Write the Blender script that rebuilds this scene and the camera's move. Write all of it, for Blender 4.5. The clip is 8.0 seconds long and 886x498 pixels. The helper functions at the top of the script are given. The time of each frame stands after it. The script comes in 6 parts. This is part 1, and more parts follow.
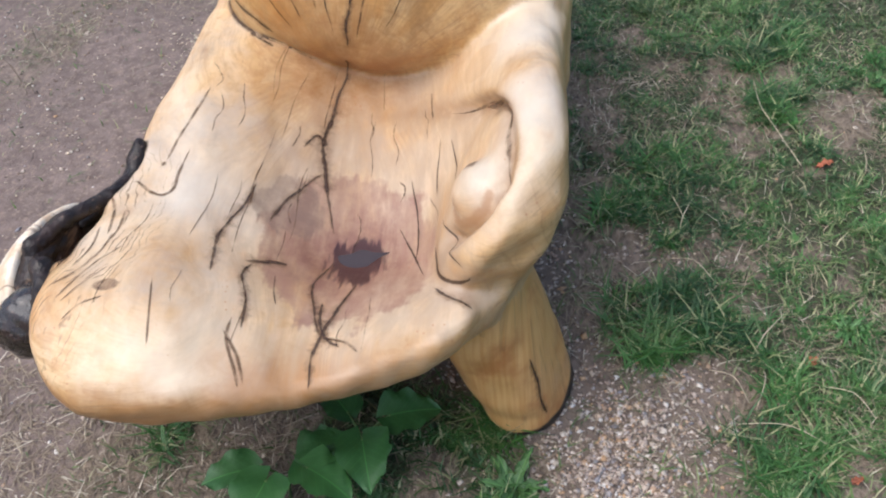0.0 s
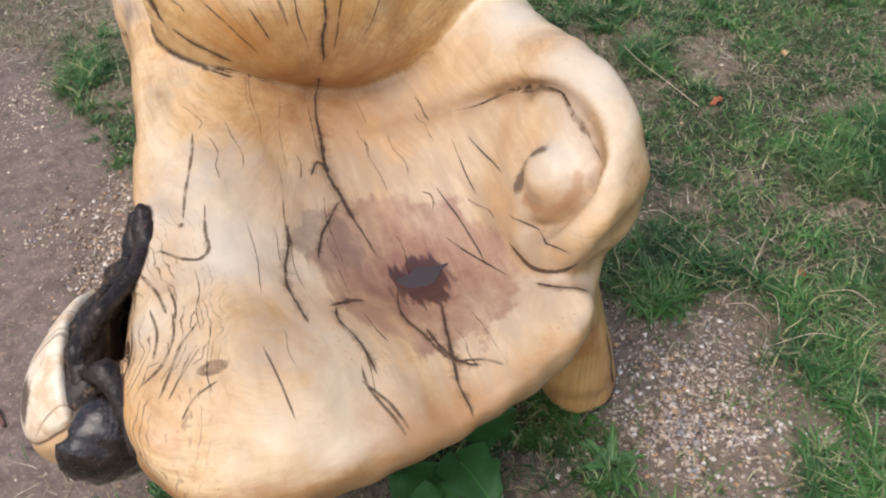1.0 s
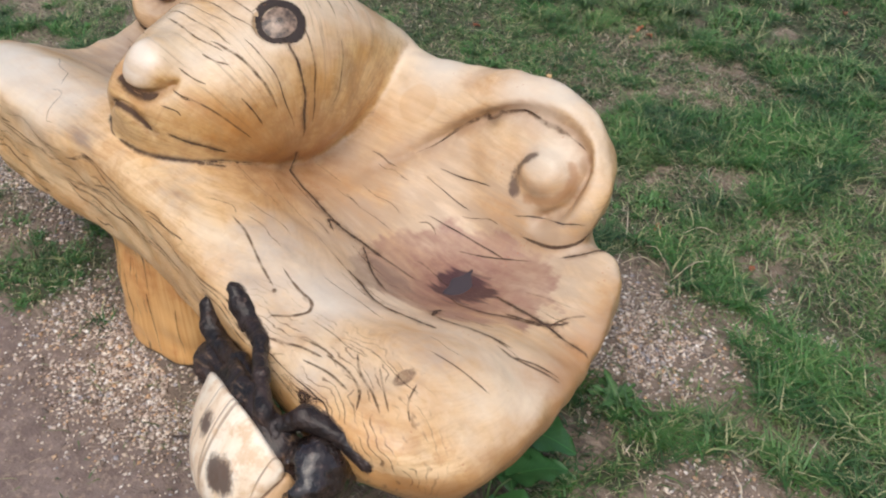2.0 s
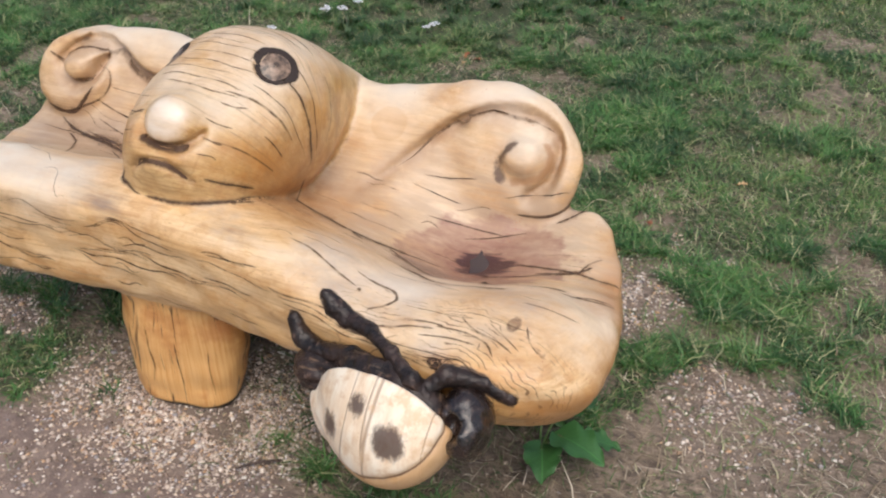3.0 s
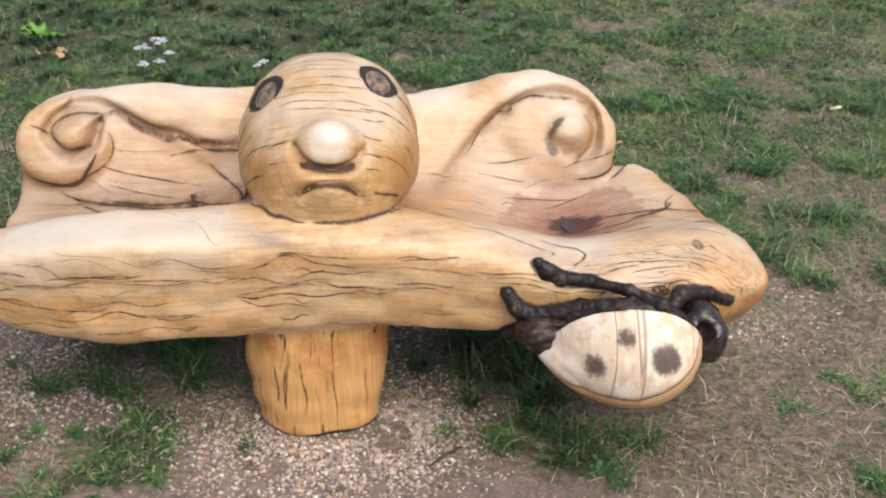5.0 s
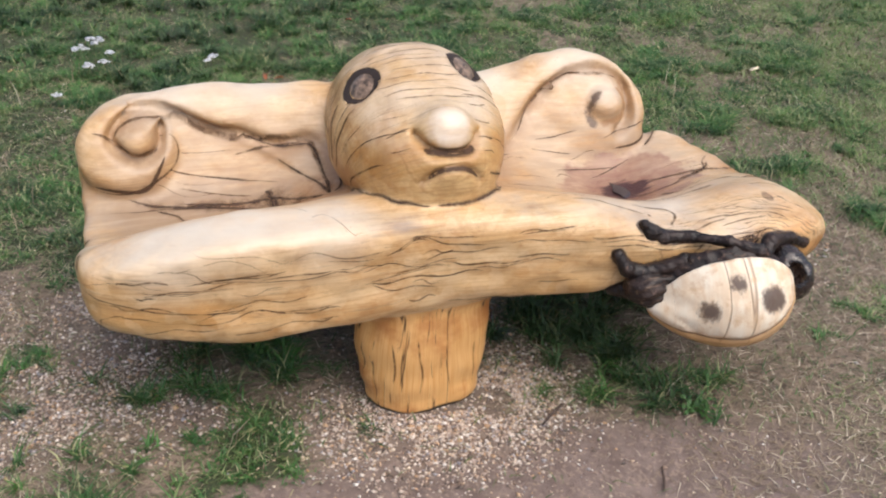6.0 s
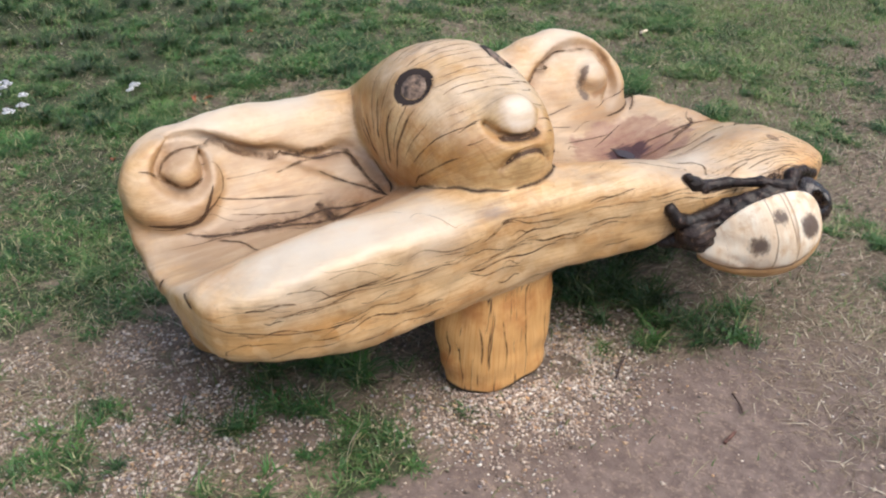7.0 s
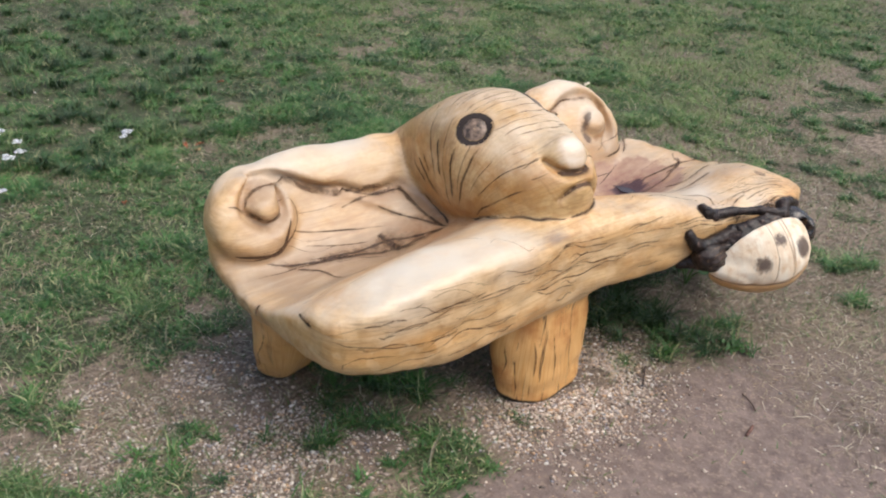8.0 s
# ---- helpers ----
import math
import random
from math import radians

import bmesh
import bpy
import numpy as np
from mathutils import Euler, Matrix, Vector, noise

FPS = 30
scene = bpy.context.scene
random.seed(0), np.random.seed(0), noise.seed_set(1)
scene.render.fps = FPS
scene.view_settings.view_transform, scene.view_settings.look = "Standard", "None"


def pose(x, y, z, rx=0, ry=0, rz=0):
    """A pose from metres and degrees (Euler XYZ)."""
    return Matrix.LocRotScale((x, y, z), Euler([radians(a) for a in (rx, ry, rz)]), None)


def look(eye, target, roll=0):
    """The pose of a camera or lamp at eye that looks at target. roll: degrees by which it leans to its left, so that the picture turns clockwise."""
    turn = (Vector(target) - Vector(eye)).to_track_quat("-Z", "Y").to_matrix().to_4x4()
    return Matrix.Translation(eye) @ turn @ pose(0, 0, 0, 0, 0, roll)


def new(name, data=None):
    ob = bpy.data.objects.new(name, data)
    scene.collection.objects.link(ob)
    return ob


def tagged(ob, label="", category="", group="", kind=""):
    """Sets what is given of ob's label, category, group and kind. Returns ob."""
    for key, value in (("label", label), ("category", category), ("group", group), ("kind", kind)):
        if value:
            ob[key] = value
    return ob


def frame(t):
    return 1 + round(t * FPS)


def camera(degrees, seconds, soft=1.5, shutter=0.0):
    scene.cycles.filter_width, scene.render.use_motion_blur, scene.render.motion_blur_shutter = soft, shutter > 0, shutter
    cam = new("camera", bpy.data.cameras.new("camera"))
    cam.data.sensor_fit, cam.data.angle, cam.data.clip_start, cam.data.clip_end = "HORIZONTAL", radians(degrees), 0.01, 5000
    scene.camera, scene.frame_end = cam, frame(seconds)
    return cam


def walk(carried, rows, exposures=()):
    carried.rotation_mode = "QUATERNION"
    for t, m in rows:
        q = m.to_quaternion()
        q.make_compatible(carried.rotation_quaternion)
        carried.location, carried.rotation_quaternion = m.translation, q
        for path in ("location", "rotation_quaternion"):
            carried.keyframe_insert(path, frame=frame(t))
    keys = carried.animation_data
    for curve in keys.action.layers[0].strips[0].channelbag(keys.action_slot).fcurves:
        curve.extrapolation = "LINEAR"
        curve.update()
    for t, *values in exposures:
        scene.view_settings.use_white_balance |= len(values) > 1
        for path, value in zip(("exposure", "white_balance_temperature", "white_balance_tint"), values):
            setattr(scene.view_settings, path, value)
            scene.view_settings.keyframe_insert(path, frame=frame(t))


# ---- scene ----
cam = camera(49.6, 8.0, soft=2.1)
# The walk: from the end of the bench round to its front and on to the other end.
METRES, EYE, TILT, LEAN, TURN = 5.357, 1.535, 0.0, 0.0, 8.7
ROWS = [
    (0.0, 0.0, 0.0, 0.0, -4.99, -43.28, 5.32),
    (0.5, -0.0531, 0.0154, -0.0102, -16.76, -44.66, 2.16),
    (1.0, -0.1095, 0.0404, -0.0029, -27.42, -44.21, 2.68),
    (1.5, -0.1779, 0.0617, 0.0083, -42.3, -41.69, 1.58),
    (3.0, -0.3525, 0.163, 0.0245, -74.77, -35.31, -0.27),
    (3.5, -0.3674, 0.2219, 0.0132, -86.38, -35.74, 0.69),
    (4.0, -0.3846, 0.2775, 0.0169, -92.95, -34.13, -0.07),
    (4.5, -0.4086, 0.3393, 0.0218, -99.17, -32.92, -0.82),
    (5.0, -0.4051, 0.3873, 0.0177, -102.36, -32.08, -1.73),
    (6.5, -0.3711, 0.5788, 0.0246, -122.34, -32.91, -2.58),
    (7.0, -0.336, 0.6266, 0.0254, -129.29, -32.47, -1.29),
    (7.5, -0.3196, 0.6774, 0.0301, -134.69, -31.07, -2.58),
    (8.0, -0.3064, 0.7336, 0.0362, -136.96, -28.98, -4.36),
]
walk(cam, [(t, pose(0, 0, EYE, TILT, LEAN, TURN) @ pose(METRES * x, METRES * y, METRES * z, 90 + pitch, roll, yaw)) for t, x, y, z, yaw, pitch, roll in ROWS],
     [(0.0, 0.37, 6050, 10), (1.0, 0.22, 6450, 10), (1.5, 0.13, 6450, 10), (3.0, 0.20, 6600, 11), (5.0, 0.31, 6700, 12), (6.5, 0.31, 6600, 11), (8.0, 0.33, 6550, 9)])

# Hazy daylight: a wide soft sun and the sky.
SUN_UP, SUN_ROUND = 64.0, 240.0
world = bpy.data.worlds.new("sky")
scene.world = world
world.use_nodes = True
wt = world.node_tree
sky = wt.nodes.new("ShaderNodeTexSky")
sky.sky_type = "NISHITA"
sky.sun_disc = False
sky.sun_elevation = radians(SUN_UP)
sky.sun_rotation = radians(SUN_ROUND)
sky.air_density, sky.dust_density, sky.ozone_density = 1.0, 4.0, 1.0
wt.nodes["Background"].inputs["Strength"].default_value = 0.15
wt.links.new(sky.outputs["Color"], wt.nodes["Background"].inputs["Color"])
sun = new("sun", bpy.data.lights.new("sun", "SUN"))
sun.data.energy = 1.5
sun.data.angle = radians(60)
sun.data.color = (1.0, 0.97, 0.94)
az = radians(SUN_ROUND)
sun.matrix_world = look(Vector((math.sin(az) * math.cos(radians(SUN_UP)), math.cos(az) * math.cos(radians(SUN_UP)), math.sin(radians(SUN_UP)))) * 20, (0, 0, 0))

# ---- materials ----
class Tree:
    """Small helper to wire node materials."""

    def __init__(self, name):
        self.mat = bpy.data.materials.new(name)
        self.mat.use_nodes = True
        self.t = self.mat.node_tree
        self.bsdf = self.t.nodes["Principled BSDF"]

    def put(self, socket, v):
        if isinstance(v, bpy.types.NodeSocket):
            self.t.links.new(v, socket)
        elif v is not None:
            socket.default_value = v

    def coord(self):
        return self.t.nodes.new("ShaderNodeTexCoord").outputs["Object"]

    def sep(self, v):
        n = self.t.nodes.new("ShaderNodeSeparateXYZ")
        self.put(n.inputs[0], v)
        return n.outputs

    def vec(self, x, y, z):
        n = self.t.nodes.new("ShaderNodeCombineXYZ")
        for i, v in enumerate((x, y, z)):
            self.put(n.inputs[i], v)
        return n.outputs[0]

    def math(self, op, a, b=0.0, c=0.0):
        n = self.t.nodes.new("ShaderNodeMath")
        n.operation = op
        for i, v in enumerate((a, b, c)):
            self.put(n.inputs[i], v)
        return n.outputs[0]

    def noise(self, v, scale, detail=4.0, rough=0.55, colour=False):
        n = self.t.nodes.new("ShaderNodeTexNoise")
        self.put(n.inputs["Vector"], v)
        n.inputs["Scale"].default_value = scale
        n.inputs["Detail"].default_value = detail
        n.inputs["Roughness"].default_value = rough
        return n.outputs["Color" if colour else "Fac"]

    def voronoi(self, v, scale, what="Distance", feature="F1"):
        n = self.t.nodes.new("ShaderNodeTexVoronoi")
        n.feature = feature
        self.put(n.inputs["Vector"], v)
        n.inputs["Scale"].default_value = scale
        return n.outputs[what]

    def ramp(self, v, a, b, lo=0.0, hi=1.0):
        n = self.t.nodes.new("ShaderNodeMapRange")
        n.interpolation_type = "SMOOTHSTEP"
        for i, x in enumerate((v, a, b, lo, hi)):
            self.put(n.inputs[i], x)
        return n.outputs[0]

    def mix(self, f, a, b, kind="MIX"):
        n = self.t.nodes.new("ShaderNodeMix")
        n.data_type = "RGBA"
        n.blend_type = kind
        self.put(n.inputs[0], f)
        for i, v in ((6, a), (7, b)):
            self.put(n.inputs[i], (*v, 1) if isinstance(v, tuple) and len(v) == 3 else v)
        return n.outputs[2]

    def attr(self, name, what="Fac"):
        n = self.t.nodes.new("ShaderNodeAttribute")
        n.attribute_name = name
        return n.outputs[what]

    def dist(self, v, p):
        n = self.t.nodes.new("ShaderNodeVectorMath")
        n.operation = "DISTANCE"
        self.put(n.inputs[0], v)
        n.inputs[1].default_value = p
        return n.outputs["Value"]

    def scaled(self, v, s):
        n = self.t.nodes.new("ShaderNodeVectorMath")
        n.operation = "MULTIPLY"
        self.put(n.inputs[0], v)
        n.inputs[1].default_value = s
        return n.outputs[0]

    def add(self, a, b):
        n = self.t.nodes.new("ShaderNodeVectorMath")
        n.operation = "ADD"
        self.put(n.inputs[0], a)
        self.put(n.inputs[1], b)
        return n.outputs[0]

    def bump(self, h, strength=0.3, distance=0.002):
        n = self.t.nodes.new("ShaderNodeBump")
        n.inputs["Strength"].default_value = strength
        n.inputs["Distance"].default_value = distance
        self.put(n.inputs["Height"], h)
        self.t.links.new(n.outputs[0], self.bsdf.inputs["Normal"])

    def done(self, colour, rough=0.6, coat=0.0):
        self.put(self.bsdf.inputs["Base Color"], (*colour, 1) if isinstance(colour, tuple) else colour)
        self.put(self.bsdf.inputs["Roughness"], rough)
        self.put(self.bsdf.inputs["Coat Weight"], coat)
        return self.mat


PITH = (-0.40, 0.46)  # x and z of the heart of the log, which runs along y


def crack_lines(T, around, along, stretch, width, seed):
    """Long wavering dark checks: thin level lines of a noise stretched along the grain, broken up by a second one."""
    n = T.noise(T.vec(T.math("MULTIPLY", around, 1.0), T.math("MULTIPLY", along, stretch), seed), 1.0, 2.5, 0.5)
    off = T.math("ABSOLUTE", T.math("SUBTRACT", n, 0.5))
    gate = T.noise(T.vec(T.math("MULTIPLY", around, 0.8), T.math("MULTIPLY", along, stretch * 1.6), seed + 7.3), 1.0, 2.0, 0.5)
    w = T.ramp(gate, 0.47, 0.62, 0.0, width)
    return T.math("MULTIPLY", T.math("SUBTRACT", 1.0, T.math("MINIMUM", T.math("DIVIDE", off, T.math("ADD", w, 0.0006)), 1.0)), T.ramp(gate, 0.45, 0.53))


def log_wood(name, pale, warm, checks=1.0, gloss=0.42, grey=1.0, smooth_top=True):
    """Varnished pale log wood: grain along y, rays from the heart, rings on the cut ends, grey weathering and drips."""
    T = Tree(name)
    p = T.coord()
    x, y, z = T.sep(p)
    dx, dz = T.math("SUBTRACT", x, PITH[0]), T.math("SUBTRACT", z, PITH[1])
    theta = T.math("ARCTAN2", dz, dx)
    r = T.math("SQRT", T.math("ADD", T.math("MULTIPLY", dx, dx), T.math("MULTIPLY", dz, dz)))
    wob = T.noise(p, 3.0, 3.0)
    around = T.math("ADD", T.math("MULTIPLY", theta, 8.0), T.math("MULTIPLY", wob, 0.7))
    fine = T.noise(T.vec(T.math("MULTIPLY", theta, 46.0), T.math("MULTIPLY", y, 5.0), T.math("MULTIPLY", r, 25.0)), 1.0, 5.0, 0.6)
    broad = T.noise(T.vec(T.math("MULTIPLY", theta, 3.0), T.math("MULTIPLY", y, 1.4), T.math("MULTIPLY", r, 4.0)), 1.0, 4.0, 0.6)
    rings = T.noise(T.vec(T.math("MULTIPLY", r, 90.0), T.math("MULTIPLY", wob, 2.0), 0.0), 1.0, 2.0)
    col = T.mix(T.ramp(broad, 0.35, 0.68), pale, warm)
    col = T.mix(T.ramp(fine, 0.42, 0.72, 0.0, 0.48), col, (warm[0] * 0.62, warm[1] * 0.5, warm[2] * 0.4))
    col = T.mix(T.ramp(rings, 0.55, 0.75, 0.0, 0.12), col, (warm[0] * 0.5, warm[1] * 0.4, warm[2] * 0.3))
    # growth rings, cut into contours where the surface is carved across them
    ringed = T.noise(T.vec(T.math("ADD", T.math("MULTIPLY", r, 105.0), T.math("MULTIPLY", T.noise(T.scaled(p, (1.0, 0.7, 1.0)), 5.5, 4.0, 0.55), 9.0)), T.math("MULTIPLY", y, 0.7), 3.0), 1.0, 3.0, 0.6)
    seen = T.ramp(T.noise(T.scaled(p, (1.0, 0.6, 1.0)), 3.6, 4.0, 0.6), 0.42, 0.62, 0.06, 0.42)
    ringed = T.math("MULTIPLY", T.ramp(ringed, 0.53, 0.68), seen)
    col = T.mix(ringed, col, (warm[0] * 0.50, warm[1] * 0.38, warm[2] * 0.26))
    thread = T.noise(T.vec(T.math("ADD", T.math("MULTIPLY", theta, 110.0), T.math("MULTIPLY", wob, 12.0)), T.math("MULTIPLY", y, 7.0), T.math("MULTIPLY", r, 30.0)), 1.0, 3.0, 0.6)
    col = T.mix(T.ramp(thread, 0.50, 0.72, 0.0, 0.30), col, (warm[0] * 0.55, warm[1] * 0.44, warm[2] * 0.34))
    blotch = T.noise(p, 9.0, 5.0, 0.65)
    col = T.mix(T.ramp(blotch, 0.52, 0.74, 0.0, 0.5), col, (0.42, 0.21, 0.075))
    mott = T.noise(T.scaled(p, (1.0, 0.55, 1.0)), 48.0, 6.0, 0.72)
    col = T.mix(T.ramp(mott, 0.46, 0.72, 0.0, 0.5), col, (warm[0] * 0.72, warm[1] * 0.62, warm[2] * 0.5))
    facet = T.voronoi(T.add(p, T.scaled(T.noise(p, 9.0, 3.0, 0.6, True), (0.06, 0.06, 0.06))), 30.0, "Color")
    col = T.mix(T.ramp(T.sep(facet)[0], 0.55, 0.95, 0.0, 0.20), col, (warm[0] * 0.78, warm[1] * 0.66, warm[2] * 0.50))
    col = T.mix(T.ramp(T.sep(facet)[1], 0.65, 0.95, 0.0, 0.22), col, (min(1.0, pale[0] * 1.05), pale[1] * 1.12, pale[2] * 1.25))
    speck = T.ramp(T.noise(T.scaled(p, (1.0, 0.6, 1.0)), 130.0, 3.0, 0.6), 0.63, 0.72, 0.0, 0.35)
    col = T.mix(T.math("MULTIPLY", speck, T.ramp(blotch, 0.4, 0.6, 0.3, 1.0)), col, (0.20, 0.11, 0.055))
    # paler on upward faces, more orange-brown on steep ones
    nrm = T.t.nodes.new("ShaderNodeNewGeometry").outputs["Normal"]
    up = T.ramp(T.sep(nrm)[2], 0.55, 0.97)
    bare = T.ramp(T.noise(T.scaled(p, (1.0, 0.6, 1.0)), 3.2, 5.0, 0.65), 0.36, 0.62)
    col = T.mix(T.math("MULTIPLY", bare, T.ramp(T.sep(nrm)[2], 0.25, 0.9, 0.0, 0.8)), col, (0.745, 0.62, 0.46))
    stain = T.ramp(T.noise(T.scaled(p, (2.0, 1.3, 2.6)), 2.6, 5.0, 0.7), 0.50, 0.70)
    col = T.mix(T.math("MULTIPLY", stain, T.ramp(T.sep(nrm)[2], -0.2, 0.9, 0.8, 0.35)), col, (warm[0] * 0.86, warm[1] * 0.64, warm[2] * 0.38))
    # weathered grey in patches on flat tops
    worn = T.math("MULTIPLY", up, T.ramp(T.noise(p, 5.0, 5.0, 0.65), 0.44, 0.70, 0.0, 0.55 * grey))
    col = T.mix(worn, col, (0.44, 0.39, 0.34))
    smudge = T.math("MULTIPLY", T.ramp(T.noise(T.scaled(p, (9.0, 4.0, 9.0)), 1.0, 4.0, 0.6), 0.58, 0.72), up)
    col = T.mix(T.math("MULTIPLY", smudge, 0.25 * grey), col, (0.20, 0.16, 0.14))
    big = crack_lines(T, around, y, 0.9, 0.009 * checks, 1.0)
    small = crack_lines(T, T.math("MULTIPLY", around, 2.6), y, 2.4, 0.012 * checks, 12.0)
    crack = T.math("MAXIMUM", T.math("MULTIPLY", big, 0.28), T.math("MULTIPLY", small, 0.30))
    crack = T.math("MULTIPLY", T.math("MULTIPLY", crack, T.ramp(r, 0.10, 0.22)), T.ramp(T.sep(nrm)[2], 0.35, 0.65, 1.0, 0.0) if smooth_top else 1.0)
    col = T.mix(crack, col, (0.05, 0.026, 0.014))
    hack = T.voronoi(T.add(p, T.scaled(T.noise(p, 6.0, 2.0, 0.5, True), (0.05, 0.05, 0.05))), 26.0)
    T.bump(T.math("SUBTRACT", T.math("ADD", T.math("ADD", T.math("MULTIPLY", fine, 0.35), T.math("MULTIPLY", thread, 0.25)), T.math("MULTIPLY", hack, 0.7)), T.math("MULTIPLY", crack, 1.5)), 0.40, 0.004)
    return T, col, p, gloss


def brown_grooves(T, col, p):
    """Darker brown along the carved grooves and creases."""
    browned = T.math("MULTIPLY", T.attr("groove_brown"), T.ramp(T.noise(p, 26.0, 4.0, 0.65), 0.25, 0.6, 0.35, 0.95))
    return T.mix(T.math("MULTIPLY", browned, 0.8), col, (0.24, 0.115, 0.045))


def soft_line(name, colour, most, gloss=0.7, full=0.85, whole=0.35):
    """A dark line in the wood that fades out at its edges."""
    T = Tree(name)
    p = T.coord()
    n = T.noise(p, 140.0, 3.0, 0.6)
    core = T.attr("core")
    gap = T.ramp(T.noise(p, 32.0, 3.0, 0.6), 0.36, 0.56, whole, 1.0)
    T.put(T.bsdf.inputs["Alpha"], T.math("MULTIPLY", T.ramp(T.math("ADD", core, T.math("MULTIPLY", T.math("SUBTRACT", n, 0.5), 0.5)), 0.12, full), T.math("MULTIPLY", gap, most)))
    return T.done(T.mix(n, tuple(c * 0.6 for c in colour), tuple(c * 1.5 for c in colour)), gloss)


PALE, WARM = (0.75, 0.535, 0.295), (0.635, 0.375, 0.148)
POOL = (-0.35, 1.205, 0.352)
# pale spots on arm tops, front edge, seat and curl: x, y, z, radius
PALE_SPOTS = ((-0.11, 1.20, 0.56, 0.02), (-0.64, 2.30, 0.56, 0.07), (-0.60, 1.25, 0.49, 0.06), (-0.05, 1.30, 0.68, 0.06), (-0.03, 1.55, 0.65, 0.05), (-0.02, 2.20, 0.66, 0.08), (-0.02, 2.42, 0.65, 0.08), (-0.66, 2.45, 0.545, 0.08), (-0.66, 2.12, 0.555, 0.07))
SMUDGES = ((-0.69, 1.98, 0.546, 0.075), (-0.68, 1.64, 0.535, 0.06), (-0.66, 2.06, 0.55, 0.04), (-0.61, 1.40, 0.51, 0.03), (-0.42, 0.92, 0.45, 0.03))


HUBS = ((-0.405, 1.645, 0.51), (-0.392, 2.045, 0.475))


def along(pts, n):
    """Points evenly between the given ones."""
    out = [tuple(a[k] + (b[k] - a[k]) * i / n for k in range(3)) for a, b in zip(pts[:-1], pts[1:]) for i in range(n)]
    return out + [pts[-1]]


def hub_brown(T, col, p):
    """Orange-brown patches that fade out round the two hearts beside the head."""
    for hub in HUBS:
        reach = T.math("ADD", T.dist(p, hub), T.math("MULTIPLY", T.noise(p, 18.0, 4.0, 0.65), 0.10))
        col = T.mix(T.math("MULTIPLY", T.ramp(reach, 0.24, 0.11), T.ramp(T.noise(p, 40.0, 4.0, 0.7), 0.3, 0.7, 0.35, 0.85)), col, (0.36, 0.165, 0.055))
    return col


def seat_wood():
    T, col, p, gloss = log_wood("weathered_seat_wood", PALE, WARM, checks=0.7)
    col = brown_grooves(T, col, p)
    wav = T.noise(p, 14.0, 4.0, 0.6)
    tooth = T.noise(T.scaled(p, (80.0, 14.0, 14.0)), 1.0, 2.0)
    # dark grey-brown, streaked low part of the hollow at the other end
    q3 = T.scaled(T.add(p, (0.30, -2.30, -0.41)), (1.35, 0.72, 1.0))
    dull = T.ramp(T.math("ADD", T.dist(q3, (0.0, 0.0, 0.0)), T.math("MULTIPLY", wav, 0.20)), 0.50, 0.20)
    streak = T.noise(T.scaled(p, (40.0, 5.0, 40.0)), 1.0, 4.0, 0.6)
    dull = T.math("MULTIPLY", dull, T.ramp(T.math("ADD", T.sep(p)[2], T.math("MULTIPLY", wav, 0.05)), 0.475, 0.425))
    col = T.mix(T.math("MULTIPLY", dull, T.ramp(streak, 0.3, 0.7, 0.5, 0.95)), col, (0.25, 0.188, 0.135))
    for sx, sy, sz, sr in SMUDGES:
        qs = T.scaled(T.add(p, (-sx, -sy, -sz)), (1.6, 0.62, 1.6))
        ds = T.ramp(T.math("ADD", T.dist(qs, (0.0, 0.0, 0.0)), T.math("MULTIPLY", wav, 0.06)), sr + 0.035, sr - 0.025)
        col = T.mix(T.math("MULTIPLY", ds, T.ramp(streak, 0.35, 0.65, 0.3, 0.88)), col, (0.18, 0.145, 0.13))
    # brown below the rim of the cut end
    px_, py_, pz_ = T.sep(p)
    lip = T.math("MULTIPLY", T.ramp(T.math("ADD", pz_, T.math("MULTIPLY", wav, 0.07)), 0.515, 0.465), T.ramp(py_, 1.00, 0.88))
    col = T.mix(T.math("MULTIPLY", lip, 0.75), col, (0.38, 0.17, 0.055))
    mark = T.ramp(T.math("ADD", T.dist(p, (-0.129, 1.55, 0.558)), T.math("MULTIPLY", wav, 0.012)), 0.058, 0.050)
    col = T.mix(T.math("MULTIPLY", mark, 0.35), col, (0.52, 0.29, 0.11))
    for bx, by, bz, br in PALE_SPOTS:
        db = T.ramp(T.math("ADD", T.dist(p, (bx, by, bz)), T.math("MULTIPLY", wav, 0.03)), br + 0.10, br - 0.03)
        col = T.mix(T.math("MULTIPLY", db, T.ramp(wav, 0.3, 0.65, 0.5, 0.85)), col, (0.69, 0.62, 0.51))
    # darker tan in both hollows
    for mx, my, mz, mr in ((-0.30, 1.44, 0.43, 0.30), (-0.24, 2.27, 0.44, 0.32), (-0.20, 1.15, 0.42, 0.16)):
        qm = T.scaled(T.add(p, (-mx, -my, -mz)), (1.0, 0.75, 1.3))
        hollow_tan = T.ramp(T.math("ADD", T.dist(qm, (0.0, 0.0, 0.0)), T.math("MULTIPLY", T.noise(p, 6.0, 5.0, 0.65), 0.22)), mr + 0.16, mr - 0.05)
        col = T.mix(T.math("MULTIPLY", hollow_tan, T.ramp(streak, 0.3, 0.7, 0.30, 0.66)), col, (0.40, 0.262, 0.155))
    col = hub_brown(T, col, p)
    # reddish damp stain round the hollow, nearly black at its middle
    q = T.scaled(T.add(p, (-POOL[0], -POOL[1], -POOL[2])), (1.0, 0.80, 0.6))
    d = T.dist(q, (0.0, 0.0, 0.0))
